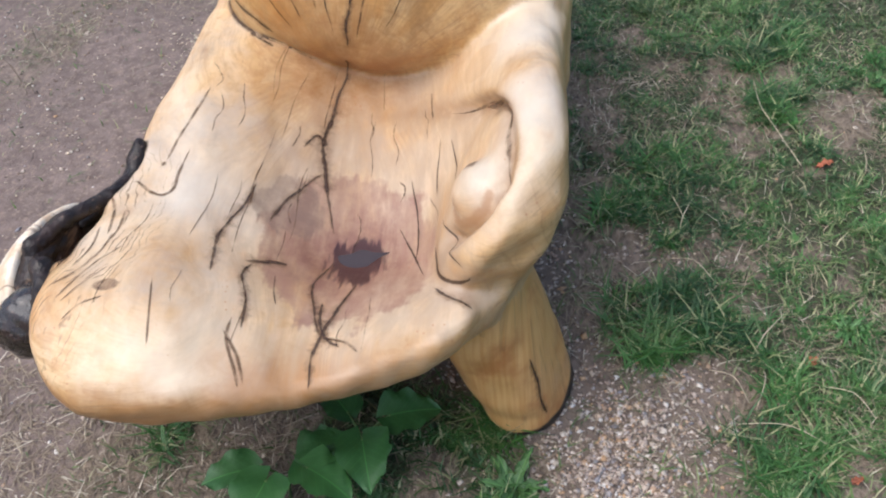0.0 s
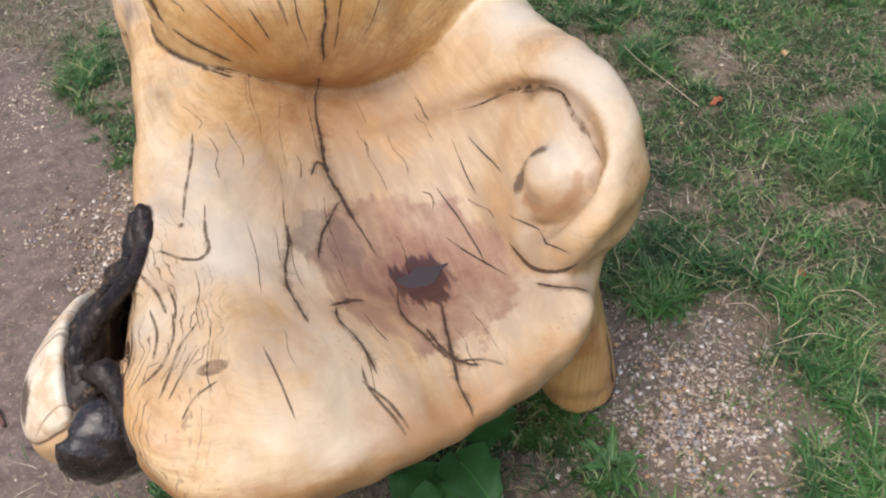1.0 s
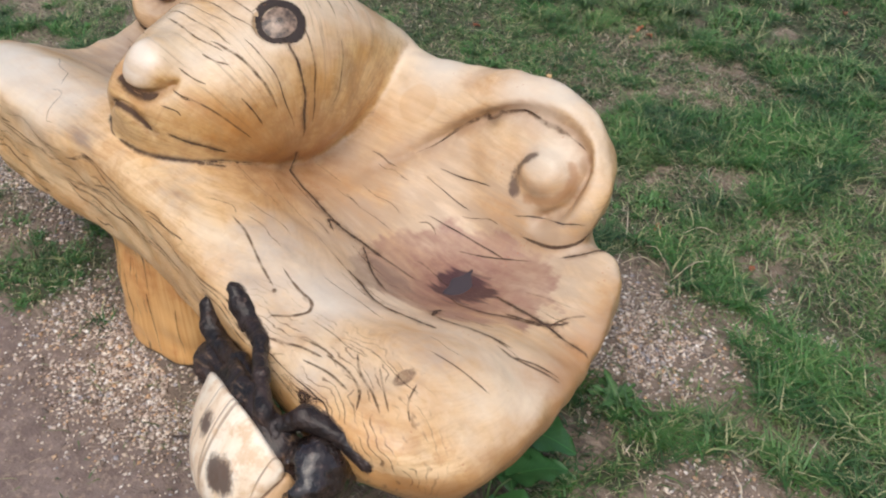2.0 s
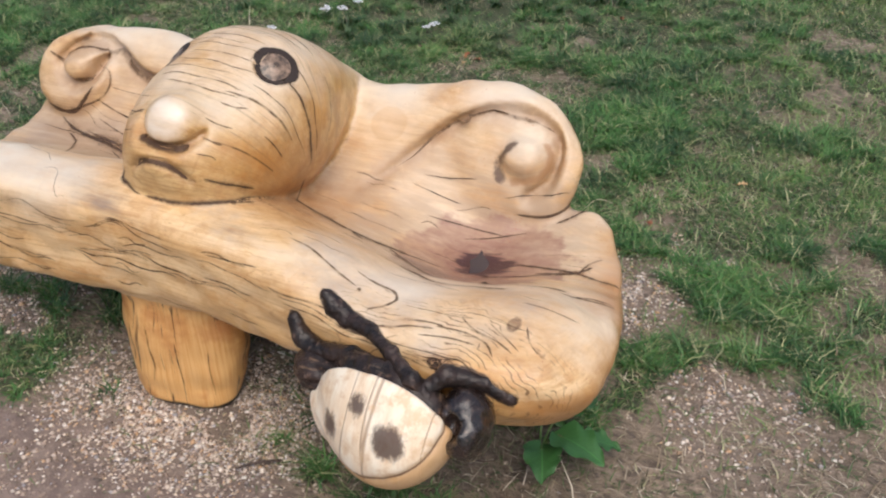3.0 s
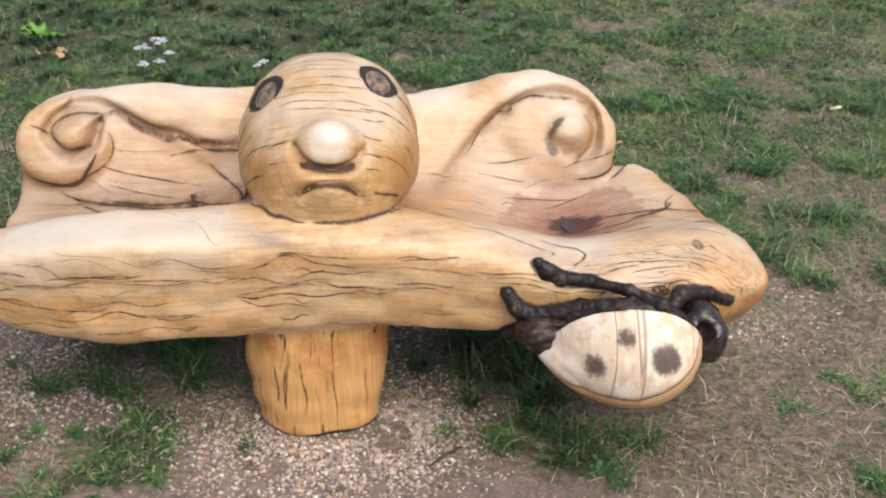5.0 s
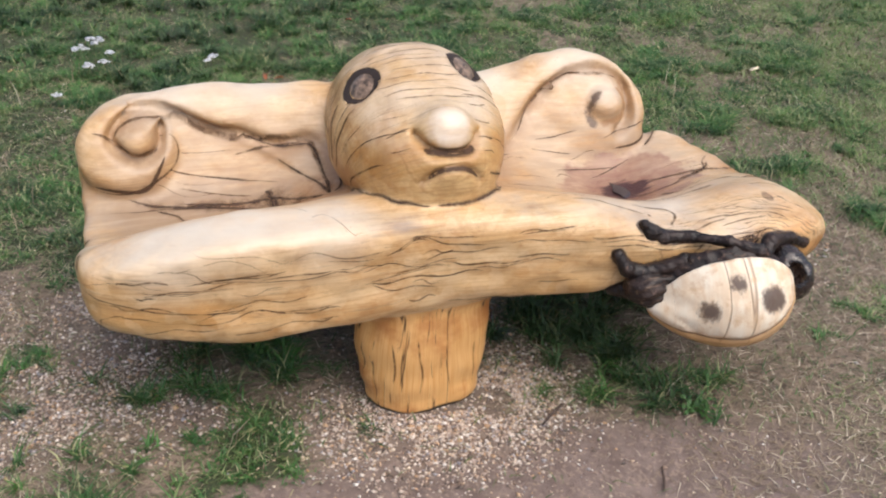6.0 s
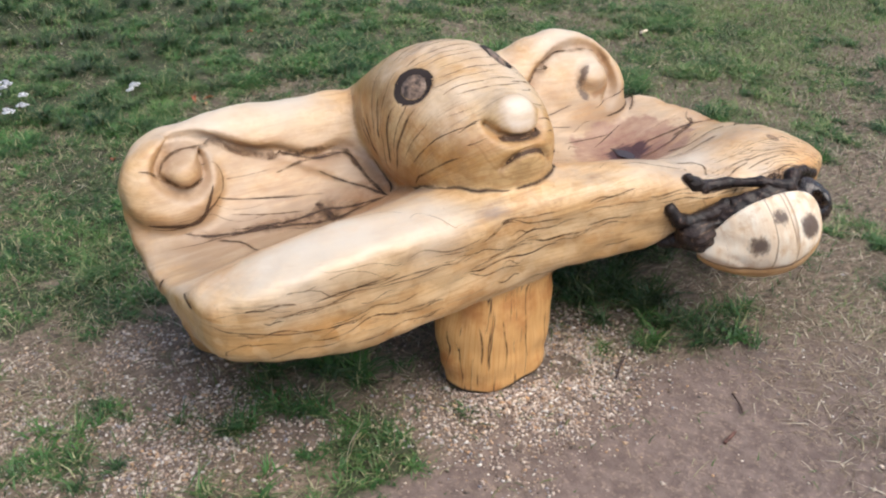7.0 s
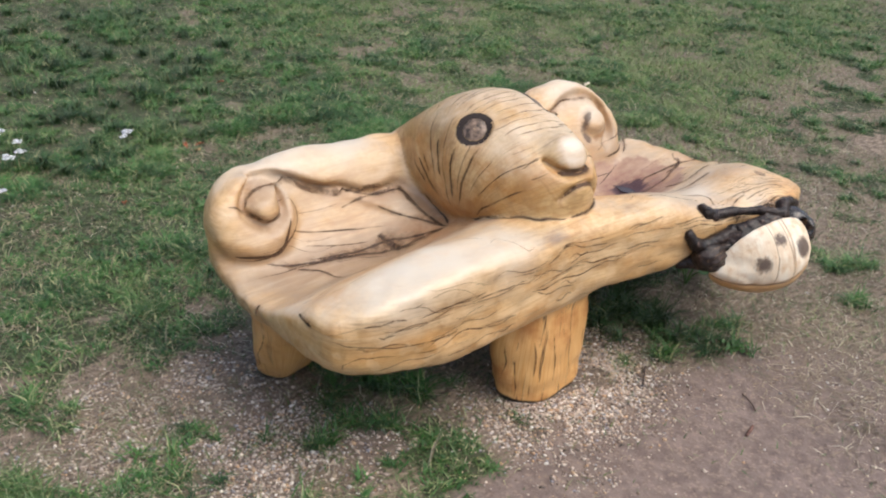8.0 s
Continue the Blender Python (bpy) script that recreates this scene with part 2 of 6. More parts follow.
    # duller grey-tan hollow, streaked along the grain
    hollow_grey = T.ramp(T.math("ADD", d, T.math("MULTIPLY", T.noise(p, 7.0, 5.0, 0.7), 0.25)), 0.50, 0.32)
    col = T.mix(T.math("MULTIPLY", hollow_grey, T.ramp(T.math("ADD", streak, T.math("MULTIPLY", T.math("SUBTRACT", wav, 0.5), 0.8)), 0.32, 0.68, 0.05, 0.45)), col, (0.42, 0.32, 0.22))
    wide = T.ramp(T.math("ADD", d, T.math("ADD", T.math("MULTIPLY", wav, 0.13), T.math("MULTIPLY", tooth, 0.05))), 0.262, 0.240)
    worn_in = T.noise(p, 22.0, 4.0, 0.7)
    col = T.mix(T.math("MULTIPLY", wide, T.ramp(T.math("ADD", streak, T.math("MULTIPLY", T.math("SUBTRACT", worn_in, 0.5), 0.9)), 0.20, 0.80, 0.40, 0.95)), col, (0.315, 0.172, 0.120))
    red = T.ramp(T.math("ADD", d, T.math("ADD", T.math("MULTIPLY", wav, 0.08), T.math("MULTIPLY", tooth, 0.09))), 0.205, 0.135)
    col = T.mix(T.math("MULTIPLY", red, T.ramp(worn_in, 0.3, 0.7, 0.35, 0.85)), col, (0.205, 0.090, 0.068))
    # older grey-brown tide mark beside it
    q4 = T.scaled(T.add(p, (0.47, -1.305, -0.42)), (1.0, 0.80, 0.5))
    tide = T.ramp(T.math("ADD", T.dist(q4, (0.0, 0.0, 0.0)), T.math("ADD", T.math("MULTIPLY", T.noise(p, 26.0, 3.0, 0.5), 0.05), T.math("MULTIPLY", tooth, 0.03))), 0.098, 0.088)
    col = T.mix(T.math("MULTIPLY", tide, T.ramp(worn_in, 0.3, 0.7, 0.35, 0.72)), col, (0.20, 0.135, 0.10))
    q2 = T.scaled(T.add(p, (-POOL[0] - 0.01, -POOL[1] + 0.005, -POOL[2])), (1.0, 0.72, 0.5))
    near = T.ramp(T.math("ADD", T.dist(q2, (0.0, 0.0, 0.0)), T.math("MULTIPLY", tooth, 0.075)), 0.094, 0.080)
    col = T.mix(T.math("MULTIPLY", near, 0.9), col, (0.045, 0.017, 0.020))
    # small reddish flecks
    fleck = T.ramp(T.voronoi(p, 75.0), 0.16, 0.10)
    some = T.ramp(T.noise(p, 11.0, 2.0, 0.5), 0.60, 0.66)
    col = T.mix(T.math("MULTIPLY", T.math("MULTIPLY", fleck, some), 0.6), col, (0.42, 0.15, 0.06))
    # grown-over knot and the rings that bend round the front corner
    kq = T.scaled(T.add(p, (0.689, -1.008, -0.525)), (0.72, 1.15, 0.5))
    knot = T.ramp(T.math("ADD", T.dist(kq, (0.0, 0.0, 0.0)), T.math("MULTIPLY", T.noise(p, 60.0, 3.0, 0.6), 0.008)), 0.021, 0.016)
    col = T.mix(T.math("MULTIPLY", knot, T.ramp(T.noise(p, 110.0, 3.0, 0.6), 0.35, 0.65, 0.55, 0.9)), col, (0.17, 0.095, 0.052))
    dy = T.math("SUBTRACT", py_, 1.085)
    dy = T.math("ADD", T.math("MULTIPLY", T.math("MAXIMUM", dy, 0.0), 0.22), T.math("MULTIPLY", T.math("MINIMUM", dy, 0.0), 0.62))
    far_ = T.math("SQRT", T.math("ADD", T.math("MULTIPLY", dy, dy), T.math("ADD", T.math("POWER", T.math("ABSOLUTE", T.math("MULTIPLY", T.math("ADD", px_, 0.835), 0.8)), 2.0), T.math("POWER", T.math("ABSOLUTE", T.math("SUBTRACT", pz_, 0.455)), 2.0))))
    phase = T.math("ADD", T.math("MULTIPLY", far_, 105.0), T.math("MULTIPLY", T.noise(T.scaled(p, (1.0, 0.6, 1.0)), 16.0, 3.0, 0.55), 5.0))
    ring = T.math("ABSOLUTE", T.math("SUBTRACT", T.math("FRACT", phase), 0.5))
    ring = T.math("MULTIPLY", T.ramp(ring, 0.13, 0.03), T.math("MULTIPLY", T.ramp(far_, 0.020, 0.035), T.ramp(far_, 0.175, 0.120)))
    ring = T.math("MULTIPLY", ring, T.ramp(T.noise(T.scaled(p, (1.0, 0.7, 1.0)), 21.0, 3.0, 0.6), 0.42, 0.56))
    col = T.mix(T.math("MULTIPLY", ring, T.ramp(py_, 1.42, 1.25, 0.0, 0.82)), col, (0.14, 0.068, 0.026))
    # dark and brown crescents round the ball of the curl
    for spots, size, tone, most in ((((-0.123, 1.226, 0.570), (-0.132, 1.240, 0.556), (-0.138, 1.252, 0.540), (-0.142, 1.256, 0.518), (-0.150, 1.250, 0.500), (-0.154, 1.243, 0.488)), 0.013, (0.085, 0.047, 0.030), 0.85),
                                    (((-0.093, 1.152, 0.562), (-0.098, 1.137, 0.543), (-0.118, 1.135, 0.523), (-0.138, 1.147, 0.507), (-0.150, 1.175, 0.492), (-0.156, 1.205, 0.488)), 0.010, (0.36, 0.185, 0.08), 0.7)):
        close = None
        for spot in along(spots, 4):
            one = T.dist(p, spot)
            close = one if close is None else T.math("MINIMUM", close, one)
        close = T.math("ADD", close, T.math("MULTIPLY", T.math("SUBTRACT", T.noise(p, 60.0, 4.0, 0.7), 0.5), 0.022))
        col = T.mix(T.ramp(close, size + 0.004, size - 0.006, 0.0, most), col, tone)
    burn = T.ramp(T.math("ADD", T.attr("scorch"), T.math("MULTIPLY", T.math("SUBTRACT", T.noise(p, 55.0, 5.0, 0.75), 0.5), 1.3)), 0.45, 0.80)
    col = T.mix(T.math("MULTIPLY", burn, 0.9), col, (0.045, 0.024, 0.017))
    rough = T.ramp(near, 0.0, 1.0, gloss, 0.36)
    return T.done(col, rough, 0.12)


def head_wood():
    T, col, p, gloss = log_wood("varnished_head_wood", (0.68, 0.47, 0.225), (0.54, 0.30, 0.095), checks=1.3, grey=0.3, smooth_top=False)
    # dark brown blotches, stronger towards the cheeks
    head_brown = T.ramp(T.noise(T.scaled(p, (1.0, 1.0, 0.7)), 9.0, 5.0, 0.72), 0.42, 0.68)
    cheek = T.ramp(T.math("ABSOLUTE", T.math("SUBTRACT", T.sep(p)[1], 1.835)), 0.09, 0.20, 0.45, 1.0)
    col = T.mix(T.math("MULTIPLY", T.math("MULTIPLY", head_brown, cheek), 0.62), col, (0.27, 0.145, 0.055))
    bare = T.ramp(T.math("ADD", T.dist(p, (-0.612, 1.8215, 0.742)), T.math("MULTIPLY", T.noise(p, 30.0, 4.0, 0.6), 0.03)), 0.080, 0.045)
    col = T.mix(T.math("MULTIPLY", bare, T.ramp(T.noise(T.scaled(p, (20.0, 8.0, 40.0)), 1.0, 4.0, 0.6), 0.3, 0.65, 0.55, 0.88)), col, (0.78, 0.68, 0.56))
    col = hub_brown(T, col, p)
    col = brown_grooves(T, col, p)
    return T.done(col, T.ramp(bare, 0.0, 1.0, gloss, 0.3), 0.12)


def leg_wood(name, checks):
    """Orange varnished leg with checks that run up it."""
    T = Tree(name)
    p = T.coord()
    x, y, z = T.sep(p)
    ang = T.math("ARCTAN2", y, x)
    fine = T.noise(T.vec(T.math("MULTIPLY", ang, 30.0), T.math("MULTIPLY", z, 6.0), 0.0), 1.0, 5.0, 0.6)
    blot = T.noise(p, 8.0, 4.0, 0.6)
    col = T.mix(T.ramp(fine, 0.35, 0.7), (0.74, 0.44, 0.175), (0.64, 0.32, 0.10))
    col = T.mix(T.ramp(blot, 0.45, 0.72, 0.0, 0.85), col, (0.44, 0.165, 0.042))
    c = crack_lines(T, T.math("MULTIPLY", ang, 5.0), z, 3.0, 0.03, 3.0)
    c = T.math("MULTIPLY", c, checks)
    col = T.mix(c, col, (0.05, 0.022, 0.01))
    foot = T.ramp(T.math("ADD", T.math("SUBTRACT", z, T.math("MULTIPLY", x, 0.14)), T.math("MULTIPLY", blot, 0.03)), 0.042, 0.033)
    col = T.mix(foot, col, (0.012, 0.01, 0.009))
    T.bump(T.math("SUBTRACT", T.math("MULTIPLY", fine, 0.3), c), 0.35, 0.003)
    return T.done(col, T.ramp(blot, 0.3, 0.7, 0.35, 0.5), 0.15)


def charred(name, pale, coat=0.25):
    """Burnt wood; pale: how far the unburnt grain shows through."""
    T = Tree(name)
    p = T.coord()
    a = T.noise(T.scaled(p, (30.0, 12.0, 30.0)), 1.0, 5.0, 0.65)
    b = T.noise(p, 60.0, 4.0, 0.6)
    col = T.mix(T.ramp(a, 0.35, 0.70), (0.006, 0.004, 0.0035), (0.040, 0.023, 0.018))
    col = T.mix(T.ramp(b, 0.60, 0.72, 0.0, 0.55), col, (0.22, 0.14, 0.105))
    grain = T.noise(T.scaled(p, (70.0, 9.0, 70.0)), 1.0, 5.0, 0.65)
    col = T.mix(T.ramp(grain, 0.56, 0.70, 0.0, 0.70 * pale), col, (0.34, 0.21, 0.12))
    T.bump(T.math("ADD", a, T.math("MULTIPLY", b, 0.6)), 1.0, 0.010)
    T.bsdf.inputs["Specular IOR Level"].default_value = 0.3
    return T.done(col, T.ramp(b, 0.3, 0.7, 0.33, 0.6) if coat < 0.5 else T.ramp(b, 0.3, 0.7, 0.14, 0.42), coat)


def shell_wood():
    T = Tree("bleached_shell_wood")
    p = T.coord()
    x, y, z = T.sep(p)
    a = T.noise(T.scaled(p, (10.0, 30.0, 6.0)), 1.0, 5.0, 0.6)
    b = T.noise(p, 12.0, 4.0, 0.6)
    col = T.mix(T.ramp(a, 0.35, 0.7), (0.86, 0.77, 0.62), (0.78, 0.62, 0.44))
    col = T.mix(T.ramp(T.math("ADD", z, T.math("MULTIPLY", b, 0.05)), 0.365, 0.315, 0.0, 0.75), col, (0.52, 0.28, 0.10))
    c = crack_lines(T, T.math("MULTIPLY", y, 17.0), z, 0.9, 0.022, 5.0)
    col = T.mix(T.math("MULTIPLY", c, 0.7), col, (0.2, 0.11, 0.06))
    rays = T.noise(T.scaled(p, (6.0, 55.0, 9.0)), 1.0, 5.0, 0.65)
    col = T.mix(T.ramp(rays, 0.52, 0.72, 0.0, 0.55), col, (0.66, 0.45, 0.26))
    blot = T.ramp(T.noise(p, 22.0, 5.0, 0.7), 0.48, 0.66)
    col = T.mix(T.math("MULTIPLY", blot, 0.60), col, (0.58, 0.36, 0.18))
    # the carved rim, a dark line with tan wood below it
    side = T.math("SUBTRACT", z, T.math("ADD", 1.492, T.math("ADD", T.math("MULTIPLY", x, 0.5686), T.math("MULTIPLY", y, -0.5166))))
    side = T.math("ADD", side, T.math("MULTIPLY", T.math("SUBTRACT", b, 0.5), 0.012))
    col = T.mix(T.ramp(side, 0.020, -0.010, 0.0, 0.8), col, (0.52, 0.29, 0.11))
    col = T.mix(T.ramp(T.math("ABSOLUTE", side), 0.0045, 0.001, 0.0, 0.85), col, (0.13, 0.06, 0.03))
    # burnt round spots
    for s in SPOTS:
        d = T.math("ADD", T.dist(p, s[:3]), T.math("MULTIPLY", T.noise(T.scaled(p, (1.0, 1.3, 0.7)), 60.0, 5.0, 0.75), 0.040))
        col = T.mix(T.ramp(d, s[3] + 0.027, s[3] + 0.010, 0.0, 0.92), col, (0.075, 0.046, 0.036))
    hack = T.voronoi(T.add(p, T.scaled(T.noise(p, 12.0, 2.0, 0.5, True), (0.04, 0.04, 0.04))), 38.0)
    T.bump(T.math("ADD", T.math("SUBTRACT", a, c), T.math("MULTIPLY", hack, 0.7)), 0.40, 0.004)
    return T.done(col, T.ramp(b, 0.3, 0.7, 0.38, 0.55), 0.1)


def plain(name, colour, rough=0.6, var=0.3, scale=40.0, coat=0.0):
    T = Tree(name)
    p = T.coord()
    n = T.noise(p, scale, 4.0, 0.6)
    col = T.mix(T.ramp(n, 0.3, 0.7), tuple(c * (1 - var) for c in colour), tuple(min(1.0, c * (1 + var)) for c in colour))
    T.bump(n, 0.3, 0.002)
    return T.done(col, rough, coat)


def blade_material(name, dark, light, dry, dry_from=0.72):
    """Leaves and blades, varied island by island."""
    T = Tree(name)
    rnd = T.t.nodes.new("ShaderNodeNewGeometry").outputs["Random Per Island"]
    patch = T.ramp(T.noise(T.coord(), 4.5, 3.0), 0.33, 0.67)
    col = T.mix(T.math("ADD", T.math("MULTIPLY", rnd, 0.42), T.math("MULTIPLY", patch, 0.58)), dark, light)
    olive = T.ramp(T.noise(T.coord(), 2.1, 4.0, 0.6), 0.48, 0.70, 0.0, 0.38)
    col = T.mix(olive, col, (0.5 * light[0] + 0.3 * dry[0], 0.5 * light[1] + 0.3 * dry[1], 0.5 * light[2] + 0.25 * dry[2]))
    col = T.mix(T.ramp(rnd, dry_from, 0.96, 0.0, 0.8), col, dry)
    return T.done(col, 0.55)


def ground_material():
    T = Tree("trodden_soil_and_turf")
    p = T.coord()
    g, s, k = T.attr("turf"), T.attr("soil"), T.attr("grit")
    big = T.noise(p, 2.2, 5.0, 0.6)
    mid = T.noise(p, 22.0, 5.0, 0.65)
    fine = T.noise(p, 160.0, 3.0, 0.6)
    earth = T.mix(T.ramp(mid, 0.3, 0.7), (0.142, 0.104, 0.089), (0.245, 0.188, 0.162))
    thatch = T.mix(T.ramp(T.noise(T.scaled(p, (60.0, 25.0, 25.0)), 1.0, 5.0, 0.7), 0.35, 0.68), (0.100, 0.076, 0.056), (0.33, 0.258, 0.192))
    # ground under turf, darkened to paint in the shade between tufts
    green = T.mix(T.ramp(fine, 0.3, 0.7), (0.014, 0.026, 0.009), (0.042, 0.066, 0.022))
    col = T.mix(s, thatch, earth)
    col = T.mix(T.ramp(T.math("ADD", g, T.math("ADD", T.math("SUBTRACT", mid, 0.5), T.math("MULTIPLY", T.math("SUBTRACT", big, 0.5), 0.8))), 0.35, 0.75, 0.0, 0.9), col, green)
    col = T.mix(T.math("MULTIPLY", k, 0.75), col, T.mix(mid, (0.14, 0.105, 0.083), (0.29, 0.225, 0.18)))
    chips = T.voronoi(p, 130.0, "Color")
    chip = T.ramp(T.sep(chips)[0], 0.80, 0.86)
    col = T.mix(T.math("MULTIPLY", chip, T.math("MULTIPLY", s, 0.35)), col, (0.40, 0.31, 0.23))
    col = T.mix(T.ramp(big, 0.38, 0.7, 0.0, 0.3), col, (0.09, 0.066, 0.052))
    T.bump(T.math("ADD", mid, T.math("MULTIPLY", fine, 0.5)), 0.7, 0.012)
    return T.done(col, 0.95)


def pebble_material():
    T = Tree("mixed_gravel")
    rnd = T.t.nodes.new("ShaderNodeNewGeometry").outputs["Random Per Island"]
    n = T.t.nodes.new("ShaderNodeValToRGB")
    T.put(n.inputs[0], rnd)
    stops = [(0.0, (0.10, 0.085, 0.08)), (0.15, (0.26, 0.18, 0.13)), (0.35, (0.50, 0.40, 0.33)), (0.55, (0.66, 0.56, 0.46)), (0.68, (0.30, 0.30, 0.33)), (0.78, (0.58, 0.36, 0.19)), (0.88, (0.72, 0.62, 0.50)), (1.0, (0.88, 0.84, 0.78))]
    n.color_ramp.elements[0].color = (*stops[0][1], 1)
    n.color_ramp.elements[1].color = (*stops[-1][1], 1)
    for at, c in stops[1:-1]:
        n.color_ramp.elements.new(at).color = (*c, 1)
    col = T.mix(T.ramp(T.noise(T.coord(), 120.0), 0.3, 0.7, 0.0, 0.3), n.outputs[0], (0.2, 0.15, 0.11))
    return T.done(col, 0.8)


# ---- solid shapes: signed distances, carved and meshed ----
def smin(a, b, k):
    h = np.clip(0.5 + 0.5 * (b - a) / k, 0.0, 1.0)
    return b * (1 - h) + a * h - k * h * (1 - h)


def smax(a, b, k):
    return -smin(-a, -b, k)


def step(v, a, b):
    t = np.clip((v - a) / (b - a), 0.0, 1.0)
    return t * t * (3 - 2 * t)


def curve(v, xs, ys, soft=0.035):
    """A smooth curve through points, from averaged straight pieces."""
    return sum(np.interp(v + soft * k, xs, ys) for k in (-2, -1.2, -0.6, 0, 0.6, 1.2, 2)) / 7


def egg(X, Y, Z, c, r, turn=None):
    """An ellipsoid; turn: a 3 x 3 matrix whose rows are its own axes."""
    x, y, z = X - c[0], Y - c[1], Z - c[2]
    if turn is not None:
        x, y, z = (turn[i][0] * x + turn[i][1] * y + turn[i][2] * z for i in range(3))
    k0 = np.sqrt((x / r[0]) ** 2 + (y / r[1]) ** 2 + (z / r[2]) ** 2)
    k1 = np.sqrt((x / r[0] ** 2) ** 2 + (y / r[1] ** 2) ** 2 + (z / r[2] ** 2) ** 2)
    return k0 * (k0 - 1) / np.maximum(k1, 1e-6)


def rod(X, Y, Z, a, b, ra, rb):
    """A rod from a to b with round ends, from radius ra to rb."""
    a, b = np.array(a), np.array(b)
    d = b - a
    t = np.clip(((X - a[0]) * d[0] + (Y - a[1]) * d[1] + (Z - a[2]) * d[2]) / (d @ d), 0, 1)
    return np.sqrt((X - a[0] - t * d[0]) ** 2 + (Y - a[1] - t * d[1]) ** 2 + (Z - a[2] - t * d[2]) ** 2) - (ra + (rb - ra) * t)


def bent_rod(X, Y, Z, pts, radii, k=0.02):
    f = None
    for a, b, ra, rb in zip(pts[:-1], pts[1:], radii[:-1], radii[1:]):
        g = rod(X, Y, Z, a, b, ra, rb)
        f = g if f is None else smin(f, g, k)
    return f


def spline(pts, n=8, closed=True):
    """A Catmull-Rom curve through the points."""
    pts = np.array(pts, float)
    m = len(pts)
    out = []
    for i in range(m if closed else m - 1):
        idx = [(i - 1) % m, i, (i + 1) % m, (i + 2) % m] if closed else [max(i - 1, 0), i, i + 1, min(i + 2, m - 1)]
        p0, p1, p2, p3 = pts[idx]
        for s in range(n):
            t = s / n
            out.append(0.5 * (2 * p1 + (p2 - p0) * t + (2 * p0 - 5 * p1 + 4 * p2 - p3) * t * t + (3 * p1 - p0 - 3 * p2 + p3) * t ** 3))
    if not closed:
        out.append(pts[-1])
    return np.array(out)


def near_line(U, V, line):
    """Distance in a plane to an open line of points."""
    best = None
    for a, b in zip(line[:-1], line[1:]):
        d = b - a
        t = np.clip(((U - a[0]) * d[0] + (V - a[1]) * d[1]) / max(d @ d, 1e-9), 0, 1)
        q = (U - a[0] - t * d[0]) ** 2 + (V - a[1] - t * d[1]) ** 2
        best = q if best is None else np.minimum(best, q)
    return np.sqrt(best)


def outline(U, V, ring):
    """Signed distance in a plane to a closed ring of points, negative inside."""
    d2 = near_line(U, V, np.vstack([ring, ring[:1]]))
    inside = np.zeros(np.broadcast(U, V).shape, bool)
    for a, b in zip(ring, np.roll(ring, -1, 0)):
        cross = (a[1] > V) != (b[1] > V)
        at = (b[0] - a[0]) * (V - a[1]) / ((b[1] - a[1]) if abs(b[1] - a[1]) > 1e-9 else 1e-9) + a[0]
        inside ^= cross & (U < at)
    return np.where(inside, -d2, d2)


def mesh_of(fn, lo, hi, h):
    """Surface nets of fn over a box: vertices and quads."""
    xs, ys, zs = (np.arange(lo[i], hi[i] + h, h) for i in range(3))
    F = fn(xs[:, None, None], ys[None, :, None], zs[None, None, :])
    F = np.broadcast_to(F, (len(xs), len(ys), len(zs)))
    S = F < 0
    n = [len(xs) - 1, len(ys) - 1, len(zs) - 1]
    c = [S[i:i + n[0], j:j + n[1], k:k + n[2]] for i in (0, 1) for j in (0, 1) for k in (0, 1)]
    tot = sum(q.astype(np.int8) for q in c)
    I, J, K = np.nonzero((tot > 0) & (tot < 8))
    acc, cnt = np.zeros((len(I), 3)), np.zeros(len(I))
    corner = [(i, j, k) for i in (0, 1) for j in (0, 1) for k in (0, 1)]
    for a in corner:
        for ax in range(3):
            if a[ax]:
                continue
            b = tuple(1 if q == ax else a[q] for q in range(3))
            fa, fb = F[I + a[0], J + a[1], K + a[2]], F[I + b[0], J + b[1], K + b[2]]
            m = (fa < 0) != (fb < 0)
            t = np.where(m, fa / np.where(m, fa - fb, 1.0), 0.0)
            p = np.array(a, float)[None, :].repeat(len(I), 0)
            p[:, ax] += t
            acc += p * m[:, None]
            cnt += m
    V = acc / cnt[:, None] * h + np.stack([xs[I], ys[J], zs[K]], 1)
    index = -np.ones(n, np.int64)
    index[I, J, K] = np.arange(len(I))
    quads = []
    for ax in range(3):
        u, w = (ax + 1) % 3, (ax + 2) % 3
        sl0, sl1 = [slice(None)] * 3, [slice(None)] * 3
        sl0[ax], sl1[ax] = slice(0, -1), slice(1, None)
        A, B = S[tuple(sl0)], S[tuple(sl1)]
        E = np.stack(np.nonzero(A != B), 1)
        ok = (E[:, u] > 0) & (E[:, w] > 0) & (E[:, u] < n[u]) & (E[:, w] < n[w])
        E = E[ok]
        flip = ~A[tuple(E.T)]
        ids = []
        for du, dw in ((1, 1), (0, 1), (0, 0), (1, 0)):
            e = E.copy()
            e[:, u] -= du
            e[:, w] -= dw
            ids.append(index[tuple(e.T)])
        q = np.stack(ids, 1)
        q[flip] = q[flip][:, ::-1]
        quads.append(q)
    Q = np.vstack(quads)
    return V, Q[(Q >= 0).all(1)]


def normals_of(V, Q):
    n = np.cross(V[Q[:, 2]] - V[Q[:, 0]], V[Q[:, 3]] - V[Q[:, 1]])
    out = np.zeros_like(V)
    for i in range(4):
        np.add.at(out, Q[:, i], n)
    return out / np.maximum(np.linalg.norm(out, axis=1), 1e-9)[:, None]


def place_of(ob):
    p = Vector(ob.location)
    while ob.parent is not None:
        ob = ob.parent
        p += ob.location
    return p


